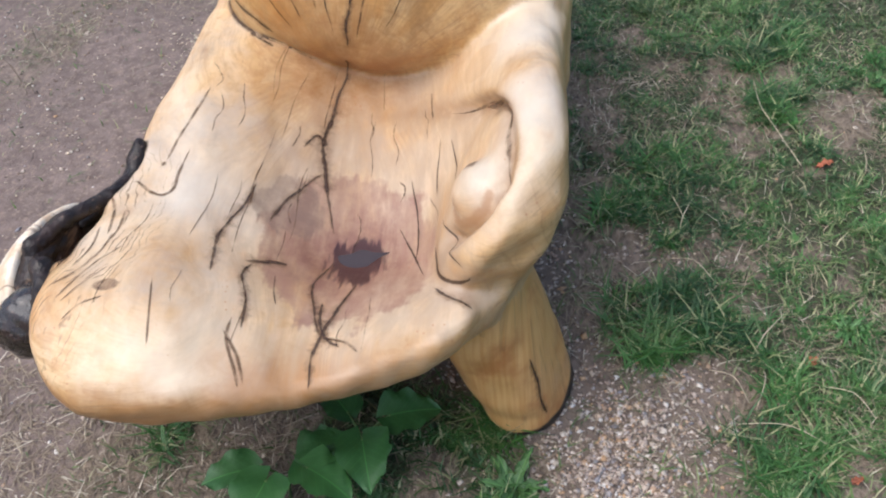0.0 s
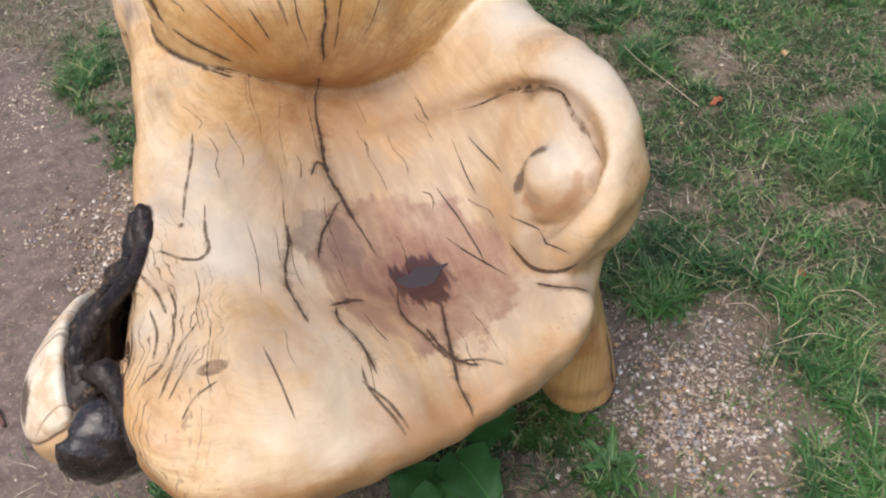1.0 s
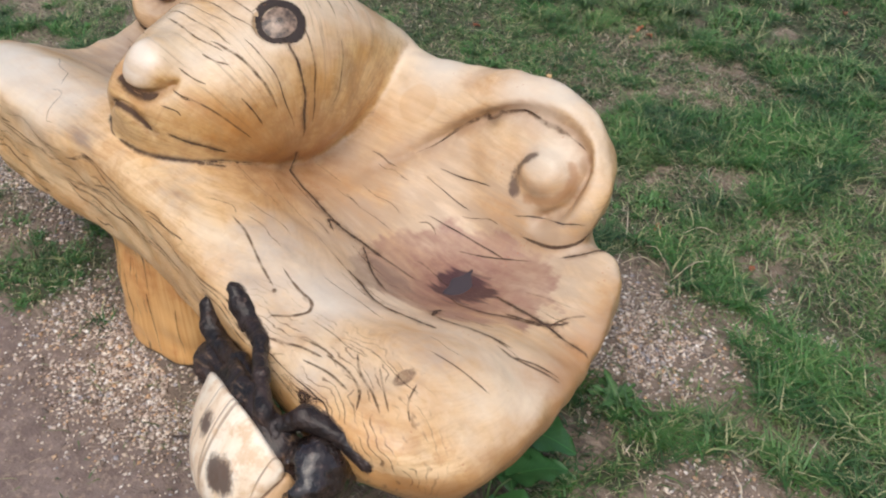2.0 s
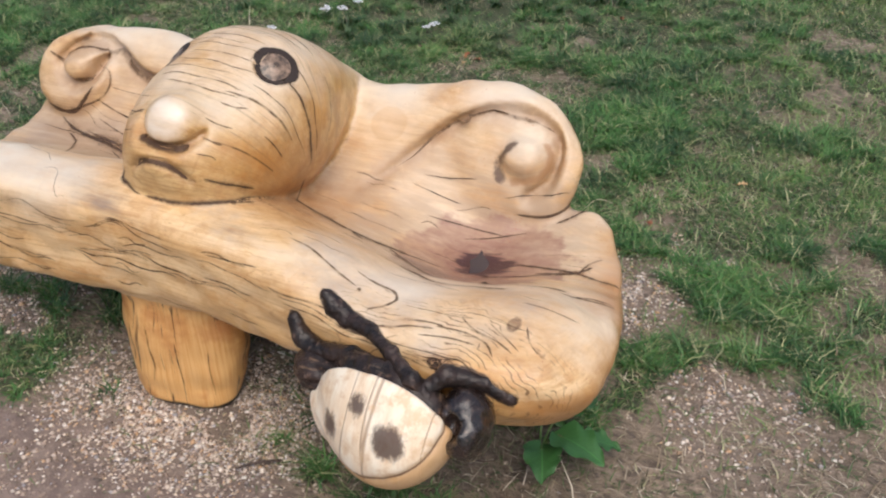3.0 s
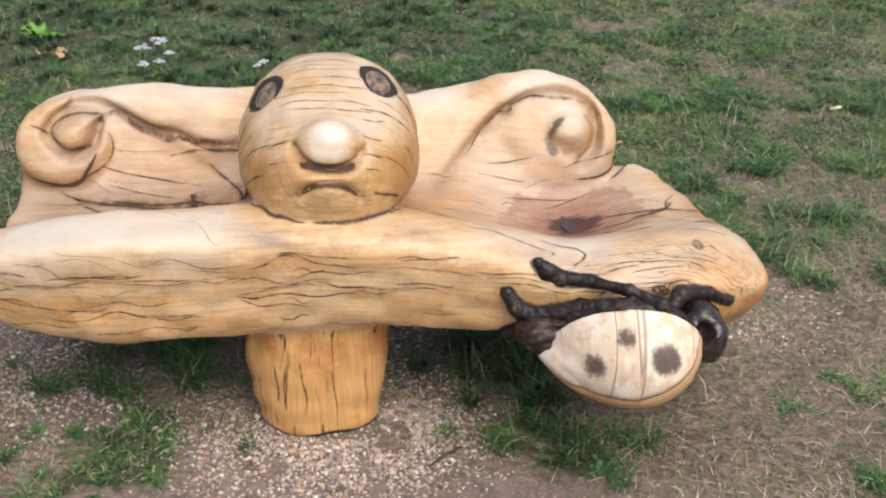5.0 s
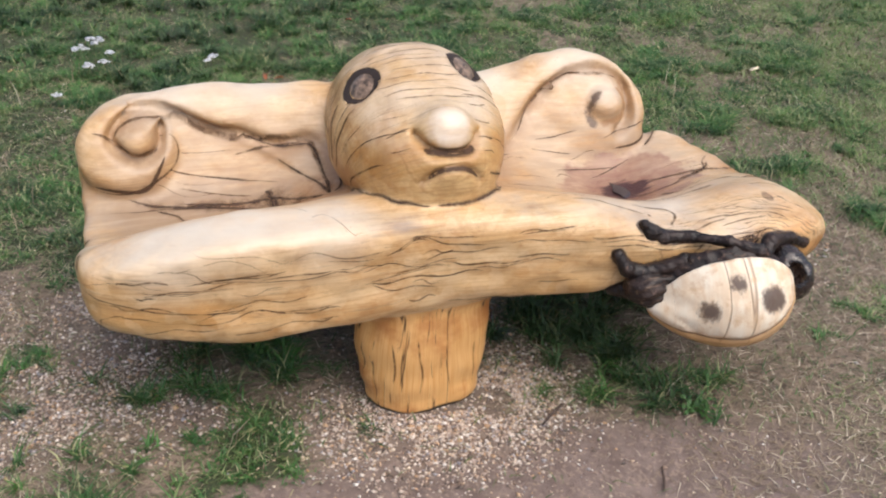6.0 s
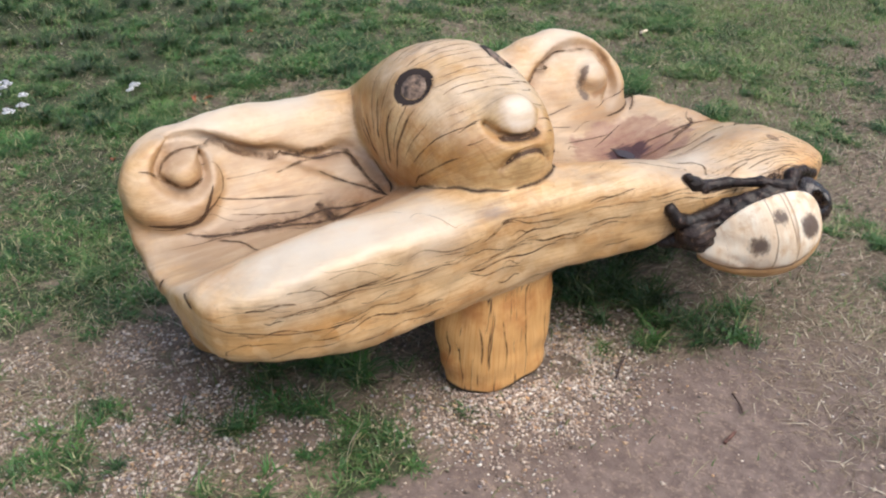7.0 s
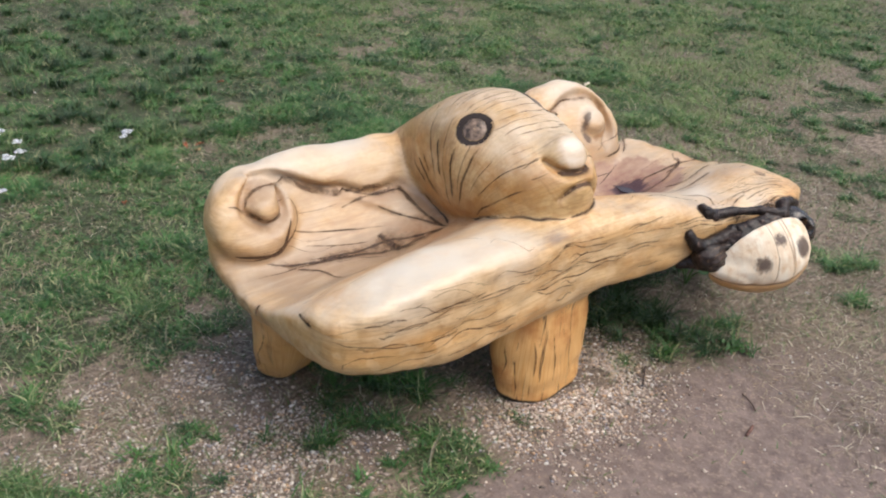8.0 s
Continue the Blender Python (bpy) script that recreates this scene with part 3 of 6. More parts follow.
def under(ob, parent, at):
    """Puts ob under parent (neither is turned) with its origin at a place in the world."""
    if parent is None:
        ob.location = at
    else:
        ob.parent = parent
        ob.location = Vector(at) - place_of(parent)


def mesh_object(name, V, Q, N, material, parent=None, label="", origin=(0, 0, 0), attrs=()):
    """One smooth mesh object from vertices, quads and normals."""
    used, inv = np.unique(Q, return_inverse=True)
    me = bpy.data.meshes.new(name)
    me.from_pydata((V[used] - np.array(origin)).tolist(), [], inv.reshape(Q.shape).tolist())
    me.polygons.foreach_set("use_smooth", [True] * len(me.polygons))
    me.materials.append(material)
    if N is not None:
        me.normals_split_custom_set_from_vertices(N[used].tolist())
    for key, values in attrs:
        me.attributes.new(key, "FLOAT", "POINT").data.foreach_set("value", values[used].astype(np.float32))
    ob = new(name, me)
    under(ob, parent, origin)
    return tagged(ob, label)


def part(name, bm, material, parent, label=""):
    """Links a bmesh as one mesh object under a thing or a part, in world coordinates."""
    me = bpy.data.meshes.new(name)
    bm.to_mesh(me)
    bm.free()
    me.materials.append(material)
    for q in me.polygons:
        q.use_smooth = True
    ob = new(name, me)
    under(ob, parent, (0, 0, 0))
    return tagged(ob, label)


# ---- the carved bench ----
PLAN = spline([(-0.697, 2.601), (-0.742, 2.40), (-0.738, 2.10), (-0.722, 1.85), (-0.743, 1.60), (-0.77, 1.40), (-0.814, 1.15), (-0.815, 0.966), (-0.722, 0.837), (-0.50, 0.834),
               (-0.314, 0.874), (-0.188, 0.932), (-0.111, 1.008), (-0.054, 1.103), (-0.007, 1.25), (0.014, 1.50), (0.054, 1.84), (0.025, 2.20), (0.016, 2.50), (-0.023, 2.598), (-0.121, 2.657),
               (-0.34, 2.665), (-0.583, 2.648)], 4)


FRONT_Y = [0.80, 0.90, 1.0, 1.15, 1.285, 1.45, 1.7, 2.0, 2.3, 2.5, 2.68]
FRONT_Z = [0.441, 0.502, 0.534, 0.503, 0.488, 0.539, 0.559, 0.568, 0.567, 0.538, 0.472]
FLOOR_Y = [0.80, 0.93, 1.08, 1.22, 1.36, 1.55, 1.8, 2.05, 2.2, 2.4, 2.6, 2.7]
FLOOR_Z = [0.412, 0.433, 0.405, 0.348, 0.378, 0.423, 0.469, 0.46, 0.391, 0.378, 0.36, 0.384]
UNDER_Y = [0.8, 1.0, 1.25, 1.5, 1.75, 2.0, 2.3, 2.5, 2.62, 2.7]
UNDER_Z = [0.355, 0.343, 0.333, 0.313, 0.315, 0.302, 0.292, 0.314, 0.33, 0.327]
DROP, UNDERCUT = 0.38, -0.055


def seat_height(X, Y):
    """The top of the seat: a rounded front edge, two hollows, rising to the back."""
    front = curve(Y, FRONT_Y, FRONT_Z)
    floor_ = curve(Y, FLOOR_Y, FLOOR_Z)
    mid = 0.31 + 0.03 * step(-Y, -1.7, -1.5)
    t = step(-X - mid, 0.0, 0.32)
    back = np.maximum(X + mid, 0.0)
    return floor_ + (front - floor_) * t + (0.7 + 1.2 * step(Y, 1.08, 1.3)) * np.minimum(back, 0.2) ** 2 - DROP * np.maximum(-X - 0.66, 0) ** 2


def seat_shape(X, Y, Z):
    d = outline(X, Y, PLAN)
    belly = 0.5 * np.clip(-d - 0.05, 0.0, 0.22)
    d = d + UNDERCUT * np.clip((0.42 - Z) / 0.14, 0, 2) ** 2
    f = smax(d, Z - seat_height(X, Y), 0.065 - 0.028 * step(Y, 1.95, 2.35) - 0.024 * step(-Y, -1.08, -0.95))
    return smax(f, curve(Y, UNDER_Y, UNDER_Z) - belly - Z, 0.11)


# the scrolled arms of the back: top line, leaning front, groove
ARM = spline([(1.84, 0.61), (1.639, 0.625), (1.499, 0.647), (1.401, 0.689), (1.30, 0.714), (1.194, 0.692), (1.102, 0.598), (1.071, 0.499), (1.092, 0.421), (1.15, 0.359), (1.30, 0.308),
              (1.84, 0.30), (2.40, 0.312), (2.578, 0.365), (2.631, 0.424), (2.638, 0.498), (2.602, 0.575), (2.533, 0.622), (2.40, 0.648), (2.20, 0.646), (2.05, 0.635)], 4)
GROOVE_R = spline([(1.56, 0.43), (1.475, 0.495), (1.400, 0.562), (1.308, 0.608), (1.212, 0.618), (1.148, 0.590), (1.120, 0.540), (1.130, 0.490), (1.165, 0.462)], 5, False)
GROOVE_L = spline([(2.03, 0.475), (2.07, 0.507), (2.16, 0.497), (2.245, 0.523), (2.315, 0.537), (2.42, 0.578), (2.51, 0.583), (2.565, 0.548), (2.545, 0.510), (2.50, 0.490), (2.455, 0.510), (2.445, 0.545)], 5, False)
LEAN_X, LEAN_Z, LEAN_S = -0.15, 0.51, 0.72


def arm_shape(X, Y, Z):
    face = LEAN_X + LEAN_S * (Z - LEAN_Z)
    groove_z = np.where(Y < 1.84, np.interp(Y, [1.10, 1.15, 1.21, 1.30, 1.39, 1.47, 1.60], [0.50, 0.585, 0.616, 0.606, 0.562, 0.490, 0.41]),
                        np.interp(Y, [2.05, 2.11, 2.2, 2.3, 2.42, 2.53, 2.6], [0.40, 0.45, 0.495, 0.535, 0.578, 0.592, 0.56]))
    panel = step(groove_z - Z, -0.01, 0.02) * 0.025 * step(Y, 1.09, 1.15)
    f = smax((face + panel - X) * 0.81, X - 0.035 - 0.35 * np.minimum(Z - 0.55, 0), 0.10)
    return smax(f, outline(Y, Z, ARM) + 0 * X, 0.11)


FACE_N = np.array([-0.811, 0.0, 0.584])


def curl(X, Y, Z, c, r, thick):
    """A round pad on the leaning face."""
    x, y, z = X - c[0], Y - c[1], Z - c[2]
    n = x * FACE_N[0] + z * FACE_N[2]
    v = x * 0.584 + z * 0.811
    rho = np.sqrt(y * y + v * v)
    return smax(rho - r, np.abs(n) - thick + 0.10 * rho ** 2 / r, 0.045)


EYES = ((-0.345, 1.715, 0.762), (-0.371, 1.972, 0.742))
EYE_N = ((-0.316, -0.532, 0.786), (-0.350, 0.645, 0.680))
HEAD_X = [-0.68, -0.56, -0.44, -0.32, -0.20, -0.08, 0.03]
HEAD_TOP = [0.702, 0.741, 0.772, 0.814, 0.79, 0.71, 0.60]
HEAD_HALF = [0.157, 0.179, 0.211, 0.219, 0.198, 0.167, 0.133]
HEAD_LOW = [0.54, 0.529, 0.453, 0.398, 0.431, 0.444, 0.439]
HEAD_Y, HEAD_WIDEST, HEAD_POWER = 1.8315, 0.582, 2.27
MUZZLE_X, MUZZLE_Z, MUZZLE_SIDE, MUZZLE_UP, MUZZLE_K = -0.667, 0.626, 3.37, 2.74, 0.08


def head_shape(X, Y, Z):
    """A broad head: rounded sections along x, closed by a blunt bowed muzzle, with a flat cut at each eye."""
    top, low, half = curve(X, HEAD_X, HEAD_TOP), curve(X, HEAD_X, HEAD_LOW), curve(X, HEAD_X, HEAD_HALF)
    h = np.maximum(np.where(Z > HEAD_WIDEST, top - HEAD_WIDEST, HEAD_WIDEST - low), 0.04)
    f = ((np.abs(Y - HEAD_Y) / half) ** HEAD_POWER + (np.abs(Z - HEAD_WIDEST) / h) ** HEAD_POWER + 1e-9) ** (1 / HEAD_POWER)
    f = smax((f - 1) * 0.19, X - 0.02, 0.06)
    muzzle = (MUZZLE_X + MUZZLE_SIDE * (Y - HEAD_Y) ** 2 + MUZZLE_UP * (Z - MUZZLE_Z) ** 2 - X) * 0.75
    f = smax(f, muzzle, MUZZLE_K)
    for e, n in zip(EYES, EYE_N):
        x, y, z = X - e[0], Y - e[1], Z - e[2]
        out = x * n[0] + y * n[1] + z * n[2]
        rho = np.sqrt(np.maximum(x * x + y * y + z * z - out * out, 0.0))
        f = smax(f, -smax(rho - 0.050, -out, 0.006), 0.006)
    return f


NOSE, NOSE_R = (-0.572, 1.8215, 0.715), (0.056, 0.064, 0.050)


def leg_shape(X, Y, Z, foot, top, rf, rt, deep=1.0):
    t = np.clip(Z / top[2], 0, 1)
    cx, cy = foot[0] + (top[0] - foot[0]) * t, foot[1] + (top[1] - foot[1]) * t
    r = rf + (rt - rf) * t + 0.012 * np.sin(t * 3.0)
    a = np.arctan2(Y - cy, (X - cx) / deep)
    r = r + 0.006 * np.sin(3 * a + 1.0) + 0.004 * np.sin(5 * a)
    f = (np.sqrt(((X - cx) / deep) ** 2 + (Y - cy) ** 2) - r) * min(deep, 1.0)
    return smax(smax(f, -0.004 - Z, 0.02), Z - top[2], 0.02)


LEGS = (((-0.631, 1.866, 0.0), (-0.58, 1.863, 0.36), 0.141, 0.168, 0.661), ((-0.049, 1.222, 0.0), (-0.143, 1.204, 0.345), 0.129, 0.139, 0.68), ((-0.151, 2.461, 0.0), (-0.287, 2.455, 0.345), 0.077, 0.148, 0.92))


# the ladybird's legs: centre lines and thicknesses
FEELERS = (
    ([(-0.747, 1.374, 0.516), (-0.751, 1.355, 0.496), (-0.755, 1.325, 0.481), (-0.780, 1.262, 0.491), (-0.832, 1.190, 0.499), (-0.870, 1.135, 0.491), (-0.875, 1.105, 0.465)], [0.014, 0.0185, 0.0175, 0.0125, 0.0130, 0.015, 0.015]),
    ([(-0.768, 1.440, 0.452), (-0.780, 1.415, 0.418), (-0.790, 1.378, 0.405), (-0.812, 1.288, 0.445), (-0.825, 1.218, 0.464)], [0.015, 0.0185, 0.021, 0.017, 0.008]),
    ([(-0.865, 1.112, 0.468), (-0.832, 1.078, 0.491), (-0.812, 1.015, 0.478), (-0.812, 0.965, 0.460)], [0.016, 0.0185, 0.016, 0.013]),
    ([(-0.748, 1.430, 0.342), (-0.785, 1.385, 0.358), (-0.805, 1.340, 0.375)], [0.015, 0.026, 0.022]),
)


def back_and_seat(X, Y, Z, carved=True):
    s = seat_shape(X, Y, Z)
    a = arm_shape(X, Y, Z)
    a = smin(a, curl(X, Y, Z, (-0.10, 1.205, 0.50), 0.145, 0.030), 0.04)
    a = smin(a, curl(X, Y, Z, (-0.118, 1.198, 0.533), 0.057, 0.031), 0.012)
    a = smin(a, curl(X, Y, Z, (-0.115, 2.535, 0.49), 0.122, 0.062), 0.03)
    a = smin(a, curl(X, Y, Z, (-0.140, 2.51, 0.53), 0.050, 0.034), 0.012)
    for line in (GROOVE_R, GROOVE_L) if carved else ():
        g = near_line(Y, Z, line)
        a = a + 0.024 * np.exp(-(g / 0.014) ** 2) * step(-X, 0.03, 0.07)
    return s, a


def bench_shape(X, Y, Z, carved=True):
    s, a = back_and_seat(X, Y, Z, carved)
    h = head_shape(X, Y, Z)
    f = smin(s, a, 0.025 + 0.05 * step(Y, 1.28, 1.5) * step(-Y, -2.5, -2.3))
    f = smin(f, h, 0.025)
    for L in LEGS:
        f = smin(f, leg_shape(X, Y, Z, *L), 0.09 if L[0][1] > 2.2 else 0.035)
    # wood left standing under the ladybird's upper legs
    for leg in (FEELERS[0][0][:4], FEELERS[2][0][1:]):
        f = smin(f, bent_rod(X, Y, Z, [(a + 0.020, b, c - 0.016) for a, b, c in leg], [0.016] * 4, 0.02), 0.03)
    # uneven hand-carved surface
    f = f + 0.0030 * np.sin(31 * X + 9 * np.sin(7 * Z)) * np.sin(23 * Y + 2.0) * np.sin(29 * Z + 5 * X) + 0.0016 * np.sin(71 * X + 1.0) * np.sin(53 * Y + 11 * X) * np.sin(61 * Z)
    # nose, nostrils and mouth
    f = smin(f, smin(egg(X, Y, Z, NOSE, NOSE_R), rod(X, Y, Z, (-0.49, 1.822, 0.712), (-0.56, 1.8215, 0.714), 0.036, 0.044), 0.03), 0.03)
    if not carved:
        return f
    front = step(-X, 0.5, 0.55)
    g = near_line(Y, Z, NOSTRIL)
    f = f + 0.018 * np.exp(-(g / 0.010) ** 2) * front
    g = near_line(Y, Z, MOUTH)
    return f + 0.010 * np.exp(-(g / 0.007) ** 2) * front


def uncarved(X, Y, Z):
    return bench_shape(X, Y, Z, False)


NOSTRIL = spline([(1.893, 0.708), (1.868, 0.692), (1.822, 0.684), (1.775, 0.688), (1.750, 0.702)], 4, False)
MOUTH = spline([(1.892, 0.627), (1.86, 0.654), (1.823, 0.663), (1.785, 0.653), (1.750, 0.618)], 4, False)

# the ladybird: a domed shell cut off at its rim, set into the front of the log
SHELL_AT, SHELL_R, SHELL_TAIL, SHELL_TAIL_R = (-0.82, 1.199, 0.388), (0.118, 0.19, 0.156), (-0.847, 1.336, 0.322), (0.027, 0.043, 0.010)
SHELL_AXIS, SHELL_UP = (0.712, 0.603, 0.142), (-0.777, 0.062, 0.458)


def bug_frame():
    """Rows: up out of the shell, along it towards the tail, across it."""
    ax = np.array(SHELL_AXIS)
    ax = ax / np.linalg.norm(ax)
    n = np.array(SHELL_UP)
    n = n - ax * (n @ ax)
    n = n / np.linalg.norm(n)
    return np.array([n, ax, np.cross(n, ax)])


BUG = bug_frame()


def shell_shape(X, Y, Z):
    return smin(egg(X, Y, Z, SHELL_AT, SHELL_R, BUG), egg(X, Y, Z, SHELL_TAIL, SHELL_TAIL_R, BUG), 0.05)


def shell_rim(X, Y, Z):
    """How far behind the plane of the upper rim."""
    return 0.953 * (X + 0.882) - 0.166 * (Y - 1.193) + 0.254 * (Z - 0.472)


def shell_cut_shape(X, Y, Z):
    f = smax(shell_shape(X, Y, Z), shell_rim(X, Y, Z) - 0.003, 0.012)
    low = Z - (1.492 + 0.5686 * X - 0.5166 * Y)
    return f + 0.005 * np.exp(-(low / 0.006) ** 2) + 0.0012 * np.sin(47 * X + 3 * np.sin(31 * Z)) * np.sin(39 * Y + 1) * np.sin(43 * Z)


def bug_head_shape(X, Y, Z):
    f = smin(egg(X, Y, Z, (-0.850, 1.038, 0.407), (0.066, 0.055, 0.074)), egg(X, Y, Z, (-0.880, 1.018, 0.410), (0.050, 0.034, 0.050)), 0.02)
    hole = egg(X, Y, Z, (-0.908, 1.044, 0.438), (0.032, 0.019, 0.026))
    f = smax(f, -hole, 0.008)
    return f + 0.003 * np.sin(X * 90 + 3 * np.sin(Z * 40)) * np.sin(Y * 100) * np.sin(Z * 80) + 0.0012 * np.sin(X * 260) * np.sin(Y * 240 + 60 * Z) * np.sin(Z * 230)


def bug_belly_shape(X, Y, Z):
    f = smax(smax(shell_shape(X, Y, Z) + 0.014, X + 0.80, 0.02), shell_rim(X, Y, Z) - 0.045, 0.02)
    f = smin(f, egg(X, Y, Z, (-0.800, 1.365, 0.375), (0.050, 0.058, 0.046)), 0.03)
    return f + 0.0025 * np.sin(X * 110 + 4 * np.sin(Z * 60)) * np.sin(Y * 60) + 0.002 * np.sin(Z * 260 + 3 * np.sin(Y * 50))


def bug_leg_shape(pts, radii):
    """A bent, knobbly leg with ridges burnt across it."""
    def fn(X, Y, Z):
        f = bent_rod(X, Y, Z, pts, radii, 0.012)
        f = f + 0.0022 * np.sin(X * 75 + 2 * np.sin(Y * 38)) * np.sin(Y * 62 + 1) * np.sin(Z * 84)
        return f + 0.0012 * np.sin(Y * 330 + 3 * np.sin(X * 120)) * np.sin(Z * 150) + 0.0010 * np.sin(X * 330 + 3 * np.sin(Y * 140)) * np.sin(Z * 370 + Y * 90)
    return fn


bench = tagged(new("carved_bench"), "pale varnished log bench carved with a face and scrolls", "bench")
bench.location = (-0.35, 1.75, 0.0)

SPOTS = ((-0.946, 1.282, 0.385, 0.031), (-0.971, 1.136, 0.423, 0.033), (-0.930, 1.213, 0.450, 0.019))
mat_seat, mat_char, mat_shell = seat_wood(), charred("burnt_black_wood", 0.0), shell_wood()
mat_scorch = charred("scorched_brown_wood", 0.6)
mat_head = head_wood()

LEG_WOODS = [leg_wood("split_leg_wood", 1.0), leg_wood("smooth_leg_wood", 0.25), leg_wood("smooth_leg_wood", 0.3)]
V, Q = mesh_of(bench_shape, (-0.86, 0.76, -0.02), (0.20, 2.74, 0.92), 0.0075)
N = normals_of(V, Q)
groove_brown = np.zeros(len(V))
for path, r in ((GROOVE_R, 0.024), (GROOVE_L, 0.026)):
    groove_brown = np.maximum(groove_brown, np.exp(-(near_line(V[:, 1], V[:, 2], path) / r) ** 2) * step(-V[:, 0], 0.0, 0.05))
groove_brown *= step(V[:, 0], -0.34, -0.27)
# lines under the two curls, browned like the grooves
crease = np.array([(-0.215, 1.25, 0.425), (-0.20, 1.17, 0.425), (-0.165, 1.10, 0.435), (-0.132, 1.055, 0.445), (-0.08, 1.03, 0.45), (0.0, 1.09, 0.43)])
crease2 = np.array([(-0.16, 2.66, 0.435), (-0.19, 2.633, 0.428), (-0.222, 2.567, 0.425), (-0.22, 2.494, 0.426), (-0.206, 2.46, 0.455)])
for a, b in list(zip(crease[:-1], crease[1:])) + list(zip(crease2[:-1], crease2[1:])):
    for u in np.linspace(0, 1, 6):
        groove_brown = np.maximum(groove_brown, 0.9 * np.exp(-(((V - (a + (b - a) * u)) ** 2).sum(1)) / 0.024 ** 2))
for path in (NOSTRIL, MOUTH):
    groove_brown = np.maximum(groove_brown, 0.7 * np.exp(-(near_line(V[:, 1], V[:, 2], path) / 0.008) ** 2) * step(-V[:, 0], 0.55, 0.6))
scorch = np.zeros(len(V))
for pts, radii in FEELERS:
    for a, b, ra, rb in zip(pts[:-1], pts[1:], radii[:-1], radii[1:]):
        scorch = np.maximum(scorch, 1.0 - step(rod(V[:, 0], V[:, 1], V[:, 2], a, b, ra, rb), -0.004, 0.014))
WOOD_MASKS = (("groove_brown", groove_brown), ("scorch", scorch))
C = V[Q].mean(1)
s_, a_ = back_and_seat(C[:, 0], C[:, 1], C[:, 2])
kinds = [s_, a_, head_shape(C[:, 0], C[:, 1], C[:, 2])] + [leg_shape(C[:, 0], C[:, 1], C[:, 2], *L) for L in LEGS]
which = np.argmin(np.stack(kinds, 1), 1)
which[(which == 2) & (egg(C[:, 0], C[:, 1], C[:, 2], NOSE, NOSE_R) < 0.002) & (C[:, 0] < -0.575)] = 9
right_arm = C[:, 1] < 1.84
seat = mesh_object("seat", V, Q[which == 0], N, mat_seat, bench, "hollowed log seat with a damp reddish stain", attrs=WOOD_MASKS)
mesh_object("backrest", V, Q[(which == 1) & right_arm], N, mat_seat, bench, "scrolled back arm with a worn knot in its curl", attrs=WOOD_MASKS)
mesh_object("backrest", V, Q[(which == 1) & ~right_arm], N, mat_seat, bench, "scrolled back arm with a deep spiral groove", attrs=WOOD_MASKS)
head = mesh_object("head", V, Q[which == 2], N, mat_head, bench, "broad carved face with a frowning mouth and radial cracks", attrs=WOOD_MASKS)
mesh_object("nose", V, Q[which == 9], N, mat_head, head, "bleached glossy wooden nose", attrs=WOOD_MASKS)
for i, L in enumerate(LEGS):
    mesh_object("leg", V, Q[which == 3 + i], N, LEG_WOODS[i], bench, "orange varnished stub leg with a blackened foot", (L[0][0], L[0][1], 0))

# strips laid on the carved surface: cracks, burnt lines, eye rings
def on_surface(P, fn=None, rounds=5):
    """Moves points onto the surface of a solid; gives them and the normals."""
    fn = fn or bench_shape
    P = np.array(P, float)
    e = 0.002
    for _ in range(rounds):
        f0 = fn(P[:, 0], P[:, 1], P[:, 2])
        g = np.stack([fn(P[:, 0] + e * (i == 0), P[:, 1] + e * (i == 1), P[:, 2] + e * (i == 2)) - f0 for i in range(3)], 1) / e
        P = P - g * (f0 / np.maximum((g * g).sum(1), 0.05))[:, None]
    return P, g / np.maximum(np.linalg.norm(g, axis=1), 1e-9)[:, None]


STRIPS = []


def strip(name, pts, width, parent, material, label="", closed=False, jag=0.35, lift=0.0012, even=False):
    """Notes a strip along the points, width metres at its broadest, thin at its ends; all are built together below."""
    line = spline(pts, 9, closed)
    if closed:
        line = np.vstack([line, line[:1]])
    STRIPS.append((name, line, width, parent, material, label, closed or even, jag, lift))


